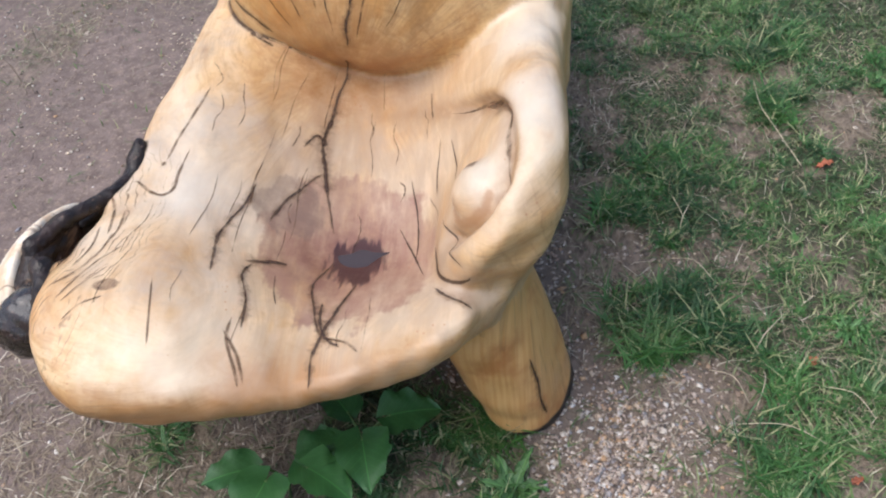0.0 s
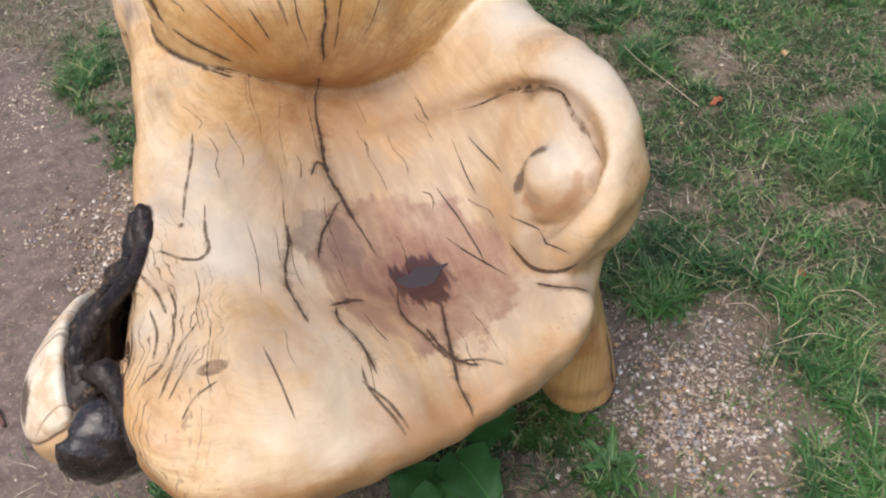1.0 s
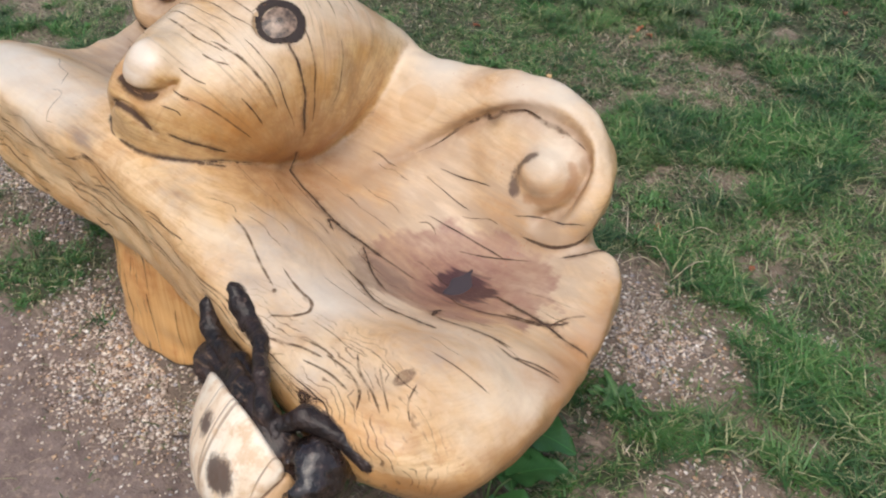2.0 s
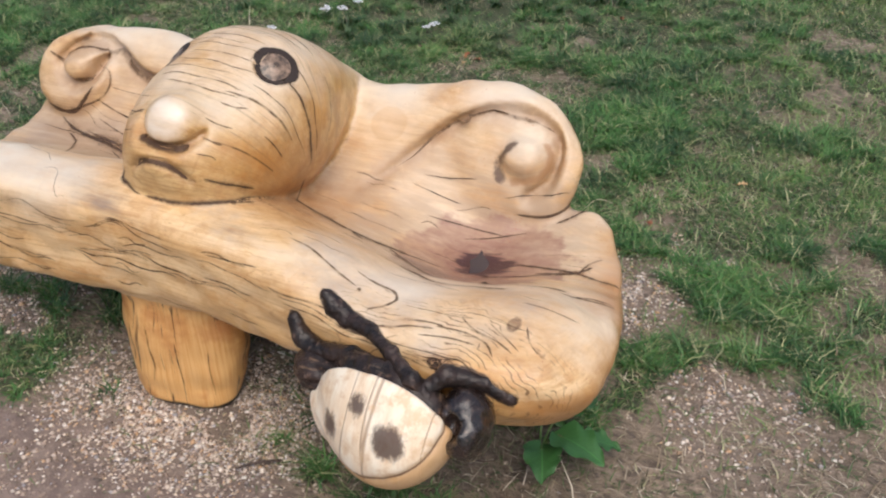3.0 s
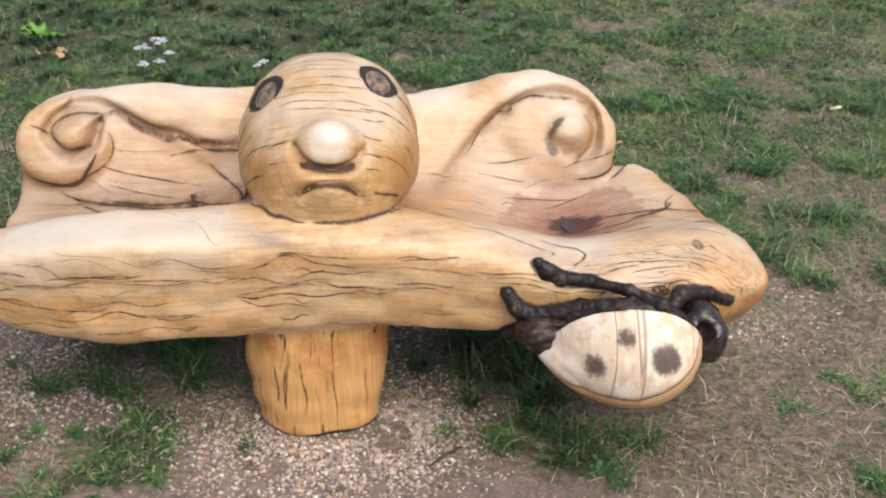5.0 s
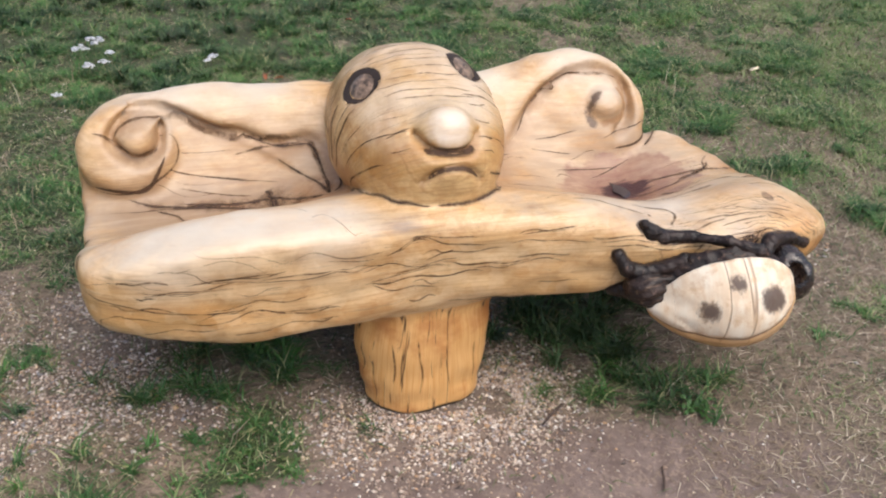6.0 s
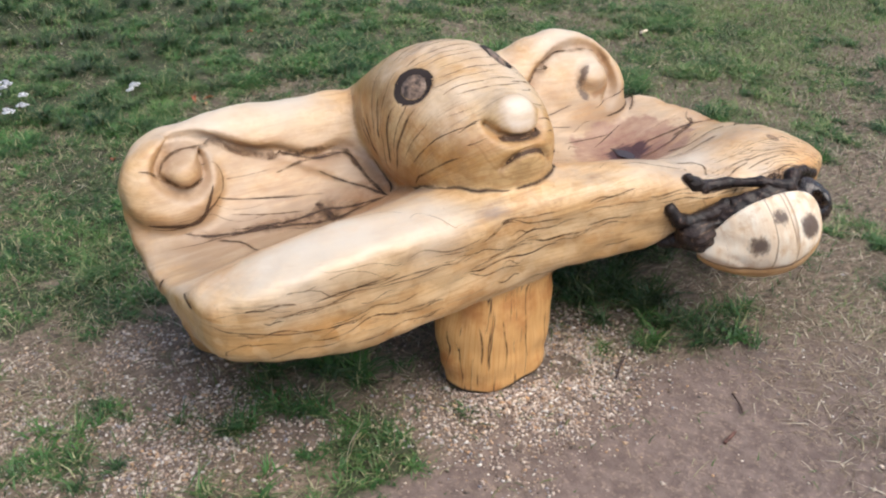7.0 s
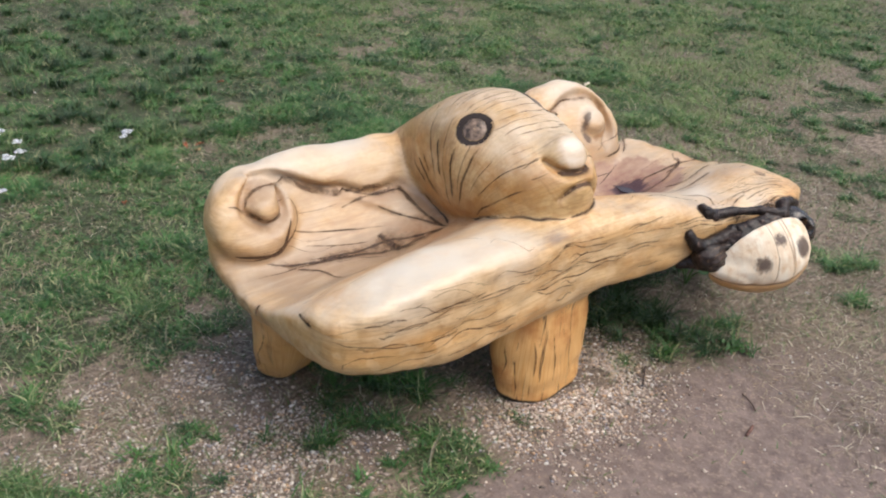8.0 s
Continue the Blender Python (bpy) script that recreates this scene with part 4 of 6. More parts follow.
def build_strips():
    wide = [0.5, 0.0, -0.5]
    centres = np.vstack([s[1] for s in STRIPS])
    C0, N0 = on_surface(centres, uncarved)
    rows, at = [], 0
    g = np.random.default_rng(5)
    for name, line, width, parent, material, label, even, jag, lift in STRIPS:
        n = len(line)
        c, nn = C0[at:at + n], N0[at:at + n]
        at += n
        tan = np.gradient(c, axis=0)
        tan /= np.maximum(np.linalg.norm(tan, axis=1), 1e-9)[:, None]
        side = np.cross(nn, tan)
        side /= np.maximum(np.linalg.norm(side, axis=1), 1e-9)[:, None]
        t = np.linspace(0, 1, n)
        w = 1.9 * width * (np.ones(n) if even else np.clip(np.minimum(t, 1 - t) * 5, 0.12, 1)) * (1 + jag * g.uniform(-1, 1, n))
        c = c + side * (g.uniform(-1, 1, n) * jag * width * 0.35)[:, None]
        rows.append(np.stack([c + side * (w * k)[:, None] for k in wide], 1))
    P, NN = on_surface(np.vstack([r.reshape(-1, 3) for r in rows]), uncarved, 3)
    depth, hit = np.zeros(len(P)), np.zeros(len(P), bool)
    last = None
    for d in np.linspace(0.010, -0.034, 45):
        X = P + NN * d
        f = bench_shape(X[:, 0], X[:, 1], X[:, 2])
        new_hit = (f <= 0) & ~hit
        depth[new_hit] = d + (0.001 * np.clip(-f / np.maximum((last - f), 1e-6), 0, 1))[new_hit] if last is not None else d
        hit |= new_hit
        last = f
    P = P + NN * depth[:, None]
    at = 0
    for (name, line, width, parent, material, label, even, jag, lift), r in zip(STRIPS, rows):
        n = len(r)
        v = P[at:at + 3 * n] + NN[at:at + 3 * n] * lift
        q = [(3 * i + j, 3 * i + j + 1, 3 * i + j + 4, 3 * i + j + 3) for i in range(n - 1) for j in range(2)]
        at += 3 * n
        core = np.tile(np.array([0.0, 1.0, 0.0]), n)
        if not even:
            core *= np.repeat(np.clip(np.minimum(np.arange(n), np.arange(n)[::-1]) / 3.0, 0.0, 1.0), 3)
        mesh_object(name, v, np.array(q), None, material, parent, label, attrs=(("core", core),))


mat_crack = soft_line("dark_split_wood", (0.052, 0.027, 0.016), 0.88, 0.7, 0.75, 0.5)
mat_halo = soft_line("brown_stained_wood", (0.20, 0.105, 0.05), 0.42, 0.6, 1.0, 0.3)
mat_line = soft_line("brown_carved_line", (0.075, 0.036, 0.016), 0.92, 0.7, 0.80, 0.8)
mat_faint = soft_line("faint_brown_grain", (0.13, 0.066, 0.029), 0.72)
mat_crease = soft_line("dark_crease_wood", (0.060, 0.031, 0.018), 0.85, 0.8, 1.0, 0.75)
mat_ring = soft_line("burnt_ring_wood", (0.026, 0.016, 0.012), 1.0, 0.75, 0.5, 1.0)
mat_pupil = plain("grey_pupil_wood", (0.19, 0.13, 0.09), 0.35, 0.85, 60.0, 0.2)


def crack(parent, width, *pts):
    strip("crack", pts, width * 0.60, parent, mat_crack, "dark open split in the wood", lift=0.0016)
    if width >= 0.005:
        strip("stain_line", pts, width * 2.4, parent, mat_halo, "brown stain along a split", lift=0.0009)


def line(parent, width, *pts):
    strip("carved_line", pts, width * 0.8, parent, mat_line, "dark brown carved line", jag=0.08)


def faint(parent, width, *pts):
    strip("carved_line", pts, width, parent, mat_faint, "faint brown carved line", jag=0.10)


# the long split from the head through the hollow to the end of the log, and its branches
crack(seat, 0.010, (-0.40, 1.64, 0.52), (-0.41, 1.55, 0.47), (-0.418, 1.49, 0.46), (-0.419, 1.43, 0.44), (-0.408, 1.37, 0.42), (-0.385, 1.27, 0.39))
crack(seat, 0.006, (-0.409, 1.46, 0.445), (-0.436, 1.48, 0.46), (-0.458, 1.44, 0.46))
crack(seat, 0.006, (-0.42, 1.40, 0.43), (-0.445, 1.36, 0.435), (-0.471, 1.307, 0.44), (-0.491, 1.25, 0.44))
crack(seat, 0.006, (-0.327, 1.143, 0.38), (-0.348, 1.05, 0.40), (-0.361, 0.978, 0.43), (-0.364, 0.938, 0.445), (-0.366, 0.87, 0.43))
crack(seat, 0.005, (-0.375, 1.22, 0.38), (-0.40, 1.12, 0.40), (-0.385, 1.04, 0.41), (-0.362, 0.98, 0.43))
crack(seat, 0.010, (-0.51, 1.125, 0.46), (-0.465, 1.154, 0.44), (-0.435, 1.168, 0.43))
crack(seat, 0.006, (-0.485, 1.14, 0.46), (-0.497, 1.09, 0.47), (-0.485, 1.03, 0.46), (-0.478, 0.96, 0.46))
crack(seat, 0.007, (-0.52, 1.33, 0.47), (-0.535, 1.27, 0.465), (-0.554, 1.18, 0.48), (-0.552, 1.12, 0.485), (-0.545, 1.07, 0.49))
faint(seat, 0.006, (-0.648, 1.37, 0.51), (-0.659, 1.31, 0.505), (-0.661, 1.272, 0.49), (-0.684, 1.258, 0.486), (-0.715, 1.28, 0.477), (-0.75, 1.34, 0.46))
faint(seat, 0.005, (-0.64, 1.53, 0.53), (-0.657, 1.45, 0.52), (-0.676, 1.39, 0.517), (-0.69, 1.335, 0.51))
faint(seat, 0.008, (-0.692, 1.337, 0.51), (-0.694, 1.325, 0.51))
crack(seat, 0.004, (-0.255, 1.40, 0.40), (-0.238, 1.29, 0.39), (-0.235, 1.18, 0.386))
crack(seat, 0.004, (-0.276, 1.29, 0.38), (-0.25, 1.235, 0.378), (-0.21, 1.13, 0.40))
crack(seat, 0.004, (-0.716, 1.68, 0.508), (-0.716, 1.60, 0.508), (-0.715, 1.53, 0.507))
crack(seat, 0.005, (-0.20, 1.09, 0.43), (-0.16, 1.05, 0.44), (-0.11, 1.02, 0.46))
crack(seat, 0.006, (-0.377, 1.073, 0.398), (-0.371, 1.021, 0.414), (-0.352, 0.976, 0.426), (-0.325, 0.955, 0.432))
# knot with rings on the front corner
strip("knot_ring", [(-0.821 + 0.006 * math.cos(a), 1.123 + 0.013 * math.sin(a), 0.492 + 0.010 * math.cos(a)) for a in (0, 1.05, 2.1, 3.14, 4.2, 5.24)], 0.006, seat, mat_crack, "dark rim of a small knot hole", True, 0.3)
strip("knot", [(-0.821 + 0.002 * math.cos(a), 1.123 + 0.004 * math.sin(a), 0.492 + 0.003 * math.cos(a)) for a in (0, 1.57, 3.14, 4.71)], 0.006, seat, mat_crack, "small black knot hole", True, 0.4)
faint(seat, 0.004, (-0.694, 1.113, 0.51), (-0.725, 1.072, 0.514), (-0.747, 1.018, 0.521), (-0.767, 0.979, 0.516))
faint(seat, 0.004, (-0.731, 1.154, 0.503), (-0.734, 1.095, 0.509), (-0.756, 1.04, 0.518), (-0.79, 1.01, 0.512))
faint(seat, 0.005, (-0.769, 1.268, 0.481), (-0.748, 1.202, 0.498), (-0.738, 1.143, 0.502))
faint(seat, 0.004, (-0.732, 1.216, 0.495), (-0.725, 1.165, 0.501), (-0.729, 1.126, 0.505))
faint(seat, 0.003, (-0.682, 0.985, 0.522), (-0.721, 0.967, 0.52), (-0.744, 0.939, 0.512))
faint(seat, 0.003, (-0.695, 1.059, 0.518), (-0.727, 1.016, 0.522), (-0.757, 0.971, 0.517))
faint(seat, 0.005, (-0.505, 0.961, 0.471), (-0.475, 0.917, 0.456), (-0.46, 0.874, 0.434))
faint(seat, 0.005, (-0.36, 0.978, 0.424), (-0.319, 0.966, 0.426), (-0.294, 0.94, 0.43))
crack(seat, 0.004, (-0.461, 1.121, 0.426), (-0.453, 1.074, 0.434), (-0.441, 1.034, 0.438))
faint(seat, 0.003, (-0.62, 1.027, 0.519), (-0.609, 0.962, 0.511), (-0.602, 0.901, 0.491))
faint(seat, 0.004, (-0.763, 1.175, 0.498), (-0.756, 1.111, 0.505), (-0.768, 1.046, 0.517))
faint(seat, 0.005, (-0.495, 0.987, 0.468), (-0.495, 0.943, 0.465), (-0.474, 0.891, 0.448), (-0.468, 0.87, 0.434))
# left hollow
crack(seat, 0.013, (-0.228, 2.55, 0.41), (-0.253, 2.456, 0.403), (-0.278, 2.331, 0.40), (-0.317, 2.205, 0.413), (-0.36, 2.119, 0.448), (-0.392, 2.055, 0.478))
crack(seat, 0.026, (-0.250, 2.20, 0.425), (-0.275, 2.185, 0.41), (-0.31, 2.185, 0.41), (-0.34, 2.19, 0.42))
crack(seat, 0.006, (-0.29, 2.185, 0.41), (-0.34, 2.17, 0.42), (-0.37, 2.15, 0.44))
crack(seat, 0.005, (-0.262, 2.48, 0.396), (-0.30, 2.42, 0.387), (-0.39, 2.40, 0.41))
crack(seat, 0.004, (-0.30, 2.30, 0.40), (-0.34, 2.22, 0.42), (-0.39, 2.09, 0.46))
crack(seat, 0.006, (-0.352, 2.64, 0.39), (-0.352, 2.63, 0.345))
crack(seat, 0.008, (-0.55, 2.645, 0.475), (-0.575, 2.65, 0.47), (-0.62, 2.65, 0.46))
crack(seat, 0.004, (-0.673, 2.64, 0.455), (-0.725, 2.56, 0.43), (-0.752, 2.43, 0.41), (-0.759, 2.28, 0.40))
crack(seat, 0.012, (-0.392, 2.052, 0.473), (-0.343, 2.109, 0.435), (-0.281, 2.18, 0.406), (-0.271, 2.30, 0.394), (-0.245, 2.42, 0.394))
crack(seat, 0.006, (-0.392, 2.052, 0.473), (-0.301, 2.062, 0.447), (-0.223, 2.115, 0.453), (-0.179, 2.16, 0.473))
crack(seat, 0.007, (-0.381, 2.044, 0.469), (-0.282, 2.007, 0.466), (-0.215, 2.011, 0.494))
crack(seat, 0.004, (-0.245, 2.591, 0.382), (-0.252, 2.50, 0.383), (-0.272, 2.36, 0.391))
faint(seat, 0.004, (-0.201, 2.424, 0.419), (-0.229, 2.329, 0.407), (-0.258, 2.215, 0.404))
faint(seat, 0.004, (-0.184, 2.443, 0.466), (-0.187, 2.34, 0.436), (-0.21, 2.225, 0.429))
# grooves of the scrolled arms
arm_r, arm_l = [o for o in bench.children if o.name.startswith("backrest")]
faint(arm_r, 0.008, (-0.20, 1.50, 0.48), (-0.164, 1.455, 0.52), (-0.12, 1.391, 0.568), (-0.10, 1.304, 0.608), (-0.095, 1.215, 0.622), (-0.09, 1.12, 0.625))
crack(arm_r, 0.004, (-0.204, 1.23, 0.467), (-0.191, 1.15, 0.484), (-0.172, 1.096, 0.488), (-0.132, 1.069, 0.48))
crack(arm_r, 0.004, (-0.177, 1.434, 0.463), (-0.164, 1.376, 0.46), (-0.18, 1.29, 0.49))
crack(arm_r, 0.003, (-0.19, 1.46, 0.44), (-0.20, 1.38, 0.43), (-0.21, 1.31, 0.43))
line(arm_r, 0.008, (-0.207, 1.19, 0.43), (-0.188, 1.12, 0.43), (-0.159, 1.08, 0.442), (-0.12, 1.05, 0.465))
faint(arm_l, 0.013, (-0.154, 2.565, 0.547), (-0.125, 2.541, 0.574), (-0.10, 2.483, 0.574), (-0.093, 2.40, 0.56), (-0.096, 2.305, 0.524), (-0.127, 2.20, 0.51), (-0.151, 2.079, 0.504), (-0.197, 2.06, 0.483), (-0.26, 2.05, 0.459), (-0.392, 2.052, 0.473))
faint(arm_l, 0.006, (-0.158, 2.273, 0.478), (-0.153, 2.191, 0.492), (-0.168, 2.085, 0.513))
crack(arm_l, 0.007, (-0.121, 2.245, 0.523), (-0.165, 2.15, 0.503), (-0.178, 2.07, 0.507), (-0.242, 2.051, 0.474), (-0.33, 2.052, 0.468), (-0.401, 2.06, 0.48))
faint(arm_l, 0.009, (-0.134, 2.613, 0.556), (-0.148, 2.575, 0.55), (-0.165, 2.55, 0.53), (-0.17, 2.51, 0.505), (-0.165, 2.465, 0.51), (-0.155, 2.444, 0.535))
line(seat, 0.012, (-0.19, 2.633, 0.431), (-0.222, 2.567, 0.425), (-0.22, 2.494, 0.426), (-0.206, 2.46, 0.461), (-0.179, 2.435, 0.506))
faint(arm_l, 0.006, (-0.127, 2.456, 0.554), (-0.125, 2.418, 0.515), (-0.154, 2.422, 0.47), (-0.188, 2.474, 0.44), (-0.205, 2.536, 0.42), (-0.186, 2.62, 0.42))
crack(arm_l, 0.003, (-0.141, 2.411, 0.488), (-0.145, 2.34, 0.485), (-0.147, 2.266, 0.49))
crack(arm_l, 0.003, (-0.181, 2.389, 0.443), (-0.209, 2.266, 0.435), (-0.242, 2.15, 0.439))
# dark line in the crease where the head sits on the seat
joint = []
for a in np.linspace(radians(-100), radians(100), 22):
    r = np.linspace(0.55, 0.05, 400)
    X, Y = -0.36 - r * math.cos(a), 1.84 + r * math.sin(a)
    inside = head_shape(X, Y, seat_height(X, Y) + 0.006) < 0
    k = int(np.argmax(inside))
    joint.append((X[k], Y[k], float(seat_height(X[k:k + 1], Y[k:k + 1])[0])))
strip("joint_line", joint[4:12], 0.016, head, mat_crease, "dark line in the crease between head and seat", jag=0.15)
strip("joint_line", joint[11:19], 0.016, head, mat_crease, "dark line in the crease between head and seat", jag=0.15)
# splits that fan out over the cheeks from the heart of the log
g = np.random.default_rng(3)
for y0 in (1, -1):
    for i in range(16):
        a = radians(14 + 10.0 * i + g.uniform(-5, 5))
        r0, r1 = g.uniform(0.02, 0.18), g.uniform(0.20, 0.36)
        fan = [(-0.40 - r * math.cos(a + 0.1 * math.sin(9 * r)), 1.84 + y0 * 0.2 * math.sqrt(max(0.02, 1 - (r / 0.40) ** 2)), 0.475 + r * math.sin(a)) for r in np.linspace(r0, r1, 5)]
        if fan[0][2] > 0.525 and fan[-1][2] > 0.535:
            (faint if i % 3 == 0 else crack)(head, g.uniform(0.003, 0.007), *fan)
# grain splits across the crown and muzzle
for i in range(22):
    a = radians(38 + 5.0 * i + g.uniform(-2, 2))
    m, half = g.uniform(-0.07, 0.07), g.uniform(0.05, 0.15)
    if 36 < math.degrees(a) < 70:
        m, half = (0.125 if i % 2 else -0.135), 0.042
    bow = g.uniform(-0.3, 0.3)
    (crack if i % 5 == 0 else faint)(head, g.uniform(0.0018, 0.0038), *[(-0.40 - 0.30 * math.cos(a + 2.0 * bow * u * u), 1.83 + u, 0.475 + 0.33 * math.sin(a + 2.0 * bow * u * u)) for u in np.linspace(m - half, m + half, 5)])
# nostrils and mouth
line(head, 0.019, (-0.625, 1.893, 0.708), (-0.63, 1.868, 0.692), (-0.632, 1.822, 0.684), (-0.63, 1.775, 0.688), (-0.625, 1.750, 0.702))
line(head, 0.014, (-0.655, 1.892, 0.627), (-0.665, 1.86, 0.654), (-0.667, 1.823, 0.663), (-0.66, 1.785, 0.653), (-0.645, 1.750, 0.618))
# splits up the legs
for o, L in zip([o for o in bench.children if o.name.startswith("leg")], LEGS):
    for i in range(11) if L is LEGS[0] else (3, 9):
        a = radians(33 * i + g.uniform(-9, 9))
        z0, z1 = g.uniform(0.03, 0.12), g.uniform(0.18, 0.27)
        (crack if i % 3 == 0 else faint)(o, g.uniform(0.0025, 0.006), *[(L[0][0] + (L[1][0] - L[0][0]) * z / 0.35 + 0.14 * math.cos(a + 0.05 * math.sin(25 * z + i)), L[0][1] + 0.14 * math.sin(a + 0.05 * math.sin(25 * z + i)), z) for z in np.linspace(z0, z1, 4)])
# grain splits along the front of the log
for i in range(105):
    y0, ln = g.uniform(0.95, 2.5), g.uniform(0.06, 0.26)
    z0 = g.uniform(0.315, 0.52)
    if y0 < 1.5 and z0 < 0.47:
        continue
    (crack if i % 4 == 0 else faint)(seat, g.uniform(0.0018, 0.0042), *[(-0.80, y0 + ln * u, z0 + 0.006 * math.sin(4 * (y0 + ln * u)) + 0.004 * math.sin(9 * u + i)) for u in (0, 0.33, 0.66, 1)])
# short splits along the grain of the seat
for i in range(16):
    y0, ln, x0 = g.uniform(1.22, 1.55) if i % 3 else g.uniform(2.1, 2.5), g.uniform(0.04, 0.15), g.uniform(-0.66, -0.22)
    strip("crack", [(x0 + 0.004 * math.sin(5 * u + i), y0 + ln * u, 0.46) for u in (0, 0.33, 0.66, 1)], g.uniform(0.0015, 0.003), seat, mat_faint, "fine drying split in the seat")
# fine grain lines that run along the log
for i in range(46):
    y0, ln, x0 = g.uniform(0.9, 1.6) if i % 2 else g.uniform(2.0, 2.55), g.uniform(0.06, 0.22), g.uniform(-0.70, -0.22)
    x1 = x0 + 0.25 * (-0.40 - x0) * ln
    strip("grain_line", [(x0 + (x1 - x0) * u + 0.003 * math.sin(7 * u + i), y0 + ln * u, 0.46) for u in (0, 0.33, 0.66, 1)], g.uniform(0.0009, 0.0018), seat, mat_faint, "fine brown grain line")


def eye(e):
    """A burnt ring and the domed pupil within it."""
    c, n = on_surface([e], uncarved)
    c, n = c[0], n[0]
    u = np.cross(n, (0, 0, 1.0))
    u /= np.linalg.norm(u)
    w = np.cross(n, u)
    strip("eye_ring", [c + 0.044 * (math.cos(a) * u + 1.0 * math.sin(a) * w) for a in np.linspace(0, 2 * math.pi, 13)[:-1]], 0.0155, head, mat_ring, "burnt black eye ring", True, 0.05, 0.0014)
    V, Q = [], []
    for i, r in enumerate((0.002, 0.012, 0.022, 0.030, 0.036)):
        for j in range(20):
            a = 2 * math.pi * j / 20
            V.append(c + r * (math.cos(a) * u + 1.0 * math.sin(a) * w) + n * (0.008 * (1 - (r / 0.036) ** 2) - 0.001))
    for i in range(4):
        for j in range(20):
            k = (j + 1) % 20
            Q.append((20 * i + j, 20 * (i + 1) + j, 20 * (i + 1) + k, 20 * i + k))
    mesh_object("pupil", np.array(V), np.array(Q), None, mat_pupil, head, "greyish domed pupil with wood grain")


for e in EYES:
    eye(e)
build_strips()

# rain water standing in the hollow
bm = bmesh.new()
ring = []
for i in range(40):
    a = 2 * math.pi * i / 40
    ring.append(bm.verts.new((-0.345 + 0.040 * math.cos(a) * (1 + 0.14 * math.sin(3 * a) + 0.6 * math.exp(-((a - 0.45) / 0.2) ** 2)), 1.212 + 0.025 * math.sin(a) * (1 + 0.15 * math.cos(5 * a) + 0.5 * math.exp(-((a - 0.45) / 0.2) ** 2)) + 0.006 * math.cos(a), 0.0)))
bm.faces.new(ring)
T = Tree("still_rain_water")
# base colour lifted a little to stand in for reflected sky
water_mat = T.done((0.062, 0.050, 0.052), 0.02)
T.bsdf.inputs["IOR"].default_value = 1.33
low, _ = on_surface([(-0.345, 1.212, 0.38)])
for v in ring:
    v.co.z = low[0][2] + 0.0022
puddle = part("water_puddle", bm, water_mat, None)
tagged(puddle, "small puddle of rain water standing in the seat hollow", "puddle")

# the ladybird on the front
bug = mesh_object("carved_ladybird", *mesh_of(shell_cut_shape, (-1.04, 0.96, 0.20), (-0.70, 1.46, 0.58), 0.006), None, mat_shell, bench, "bleached wooden ladybird shell with burnt spots")
mesh_object("ladybird_head", *mesh_of(bug_head_shape, (-0.97, 0.94, 0.30), (-0.75, 1.13, 0.54), 0.0055), None, charred("glossy_burnt_wood", 0.0, 0.9), bug, "burnt black glossy ladybird head")
mesh_object("ladybird_belly", *mesh_of(bug_belly_shape, (-1.00, 1.0, 0.24), (-0.72, 1.46, 0.57), 0.006), None, mat_scorch, bug, "burnt brown underside of the ladybird")
for pts, radii in FEELERS:
    a = np.array(pts)
    mesh_object("ladybird_leg", *mesh_of(bug_leg_shape(pts, radii), a.min(0) - 0.05, a.max(0) + 0.05, 0.0042), None, mat_char, bug, "burnt black bent ladybird leg")

# ---- the ground ----
def fbm(x, y, s, seed=0.0, octaves=3):
    """Smooth value noise, 0 to 1, of arrays."""
    out, amp, tot = 0.0, 1.0, 0.0
    for o in range(octaves):
        X, Y = x * s + seed * 17.3 + o * 5.1, y * s + seed * 9.7 + o * 3.3
        i, j = np.floor(X), np.floor(Y)
        u, v = X - i, Y - j
        u, v = u * u * (3 - 2 * u), v * v * (3 - 2 * v)
        h = lambda a, b: np.modf(np.abs(np.sin(a * 127.1 + b * 311.7 + seed) * 43758.5453))[0]
        out = out + amp * ((h(i, j) * (1 - u) + h(i + 1, j) * u) * (1 - v) + (h(i, j + 1) * (1 - u) + h(i + 1, j + 1) * u) * v)
        tot += amp
        amp *= 0.5
        s *= 2.1
    return out / tot


def soil_at(x, y):
    """Bare trodden earth before the bench and worn patches elsewhere."""
    d = np.sqrt(((x + 1.25) / 0.42) ** 2 + ((y - 1.85) / 0.95) ** 2)
    n = 0.5 + (fbm(x, y, 2.3, 3.0) - 0.5) * step(5.2 - np.hypot(x, y - 1.0), 0.0, 1.6)
    a = step(1.25 - d + (n - 0.5) * 0.9, 0.0, 0.35)
    far = step(-1.3 - x + (n - 0.5) * 0.6, 0.0, 0.5)
    b = step(0.4 * fbm(x, y, 1.7, 8.0) + 0.6 * fbm(x, y, 5.5, 18.0) + 0.15 * np.exp(-((x - 1.9) / 0.5) ** 2 - ((y - 0.95) / 0.4) ** 2), 0.66, 0.80) * 0.5 * step(x, 0.1, 0.8) * step(6.0 - np.hypot(x, y - 1.5), 0.0, 2.0)
    return np.clip(np.maximum(np.maximum(a, far), b), 0, 1)


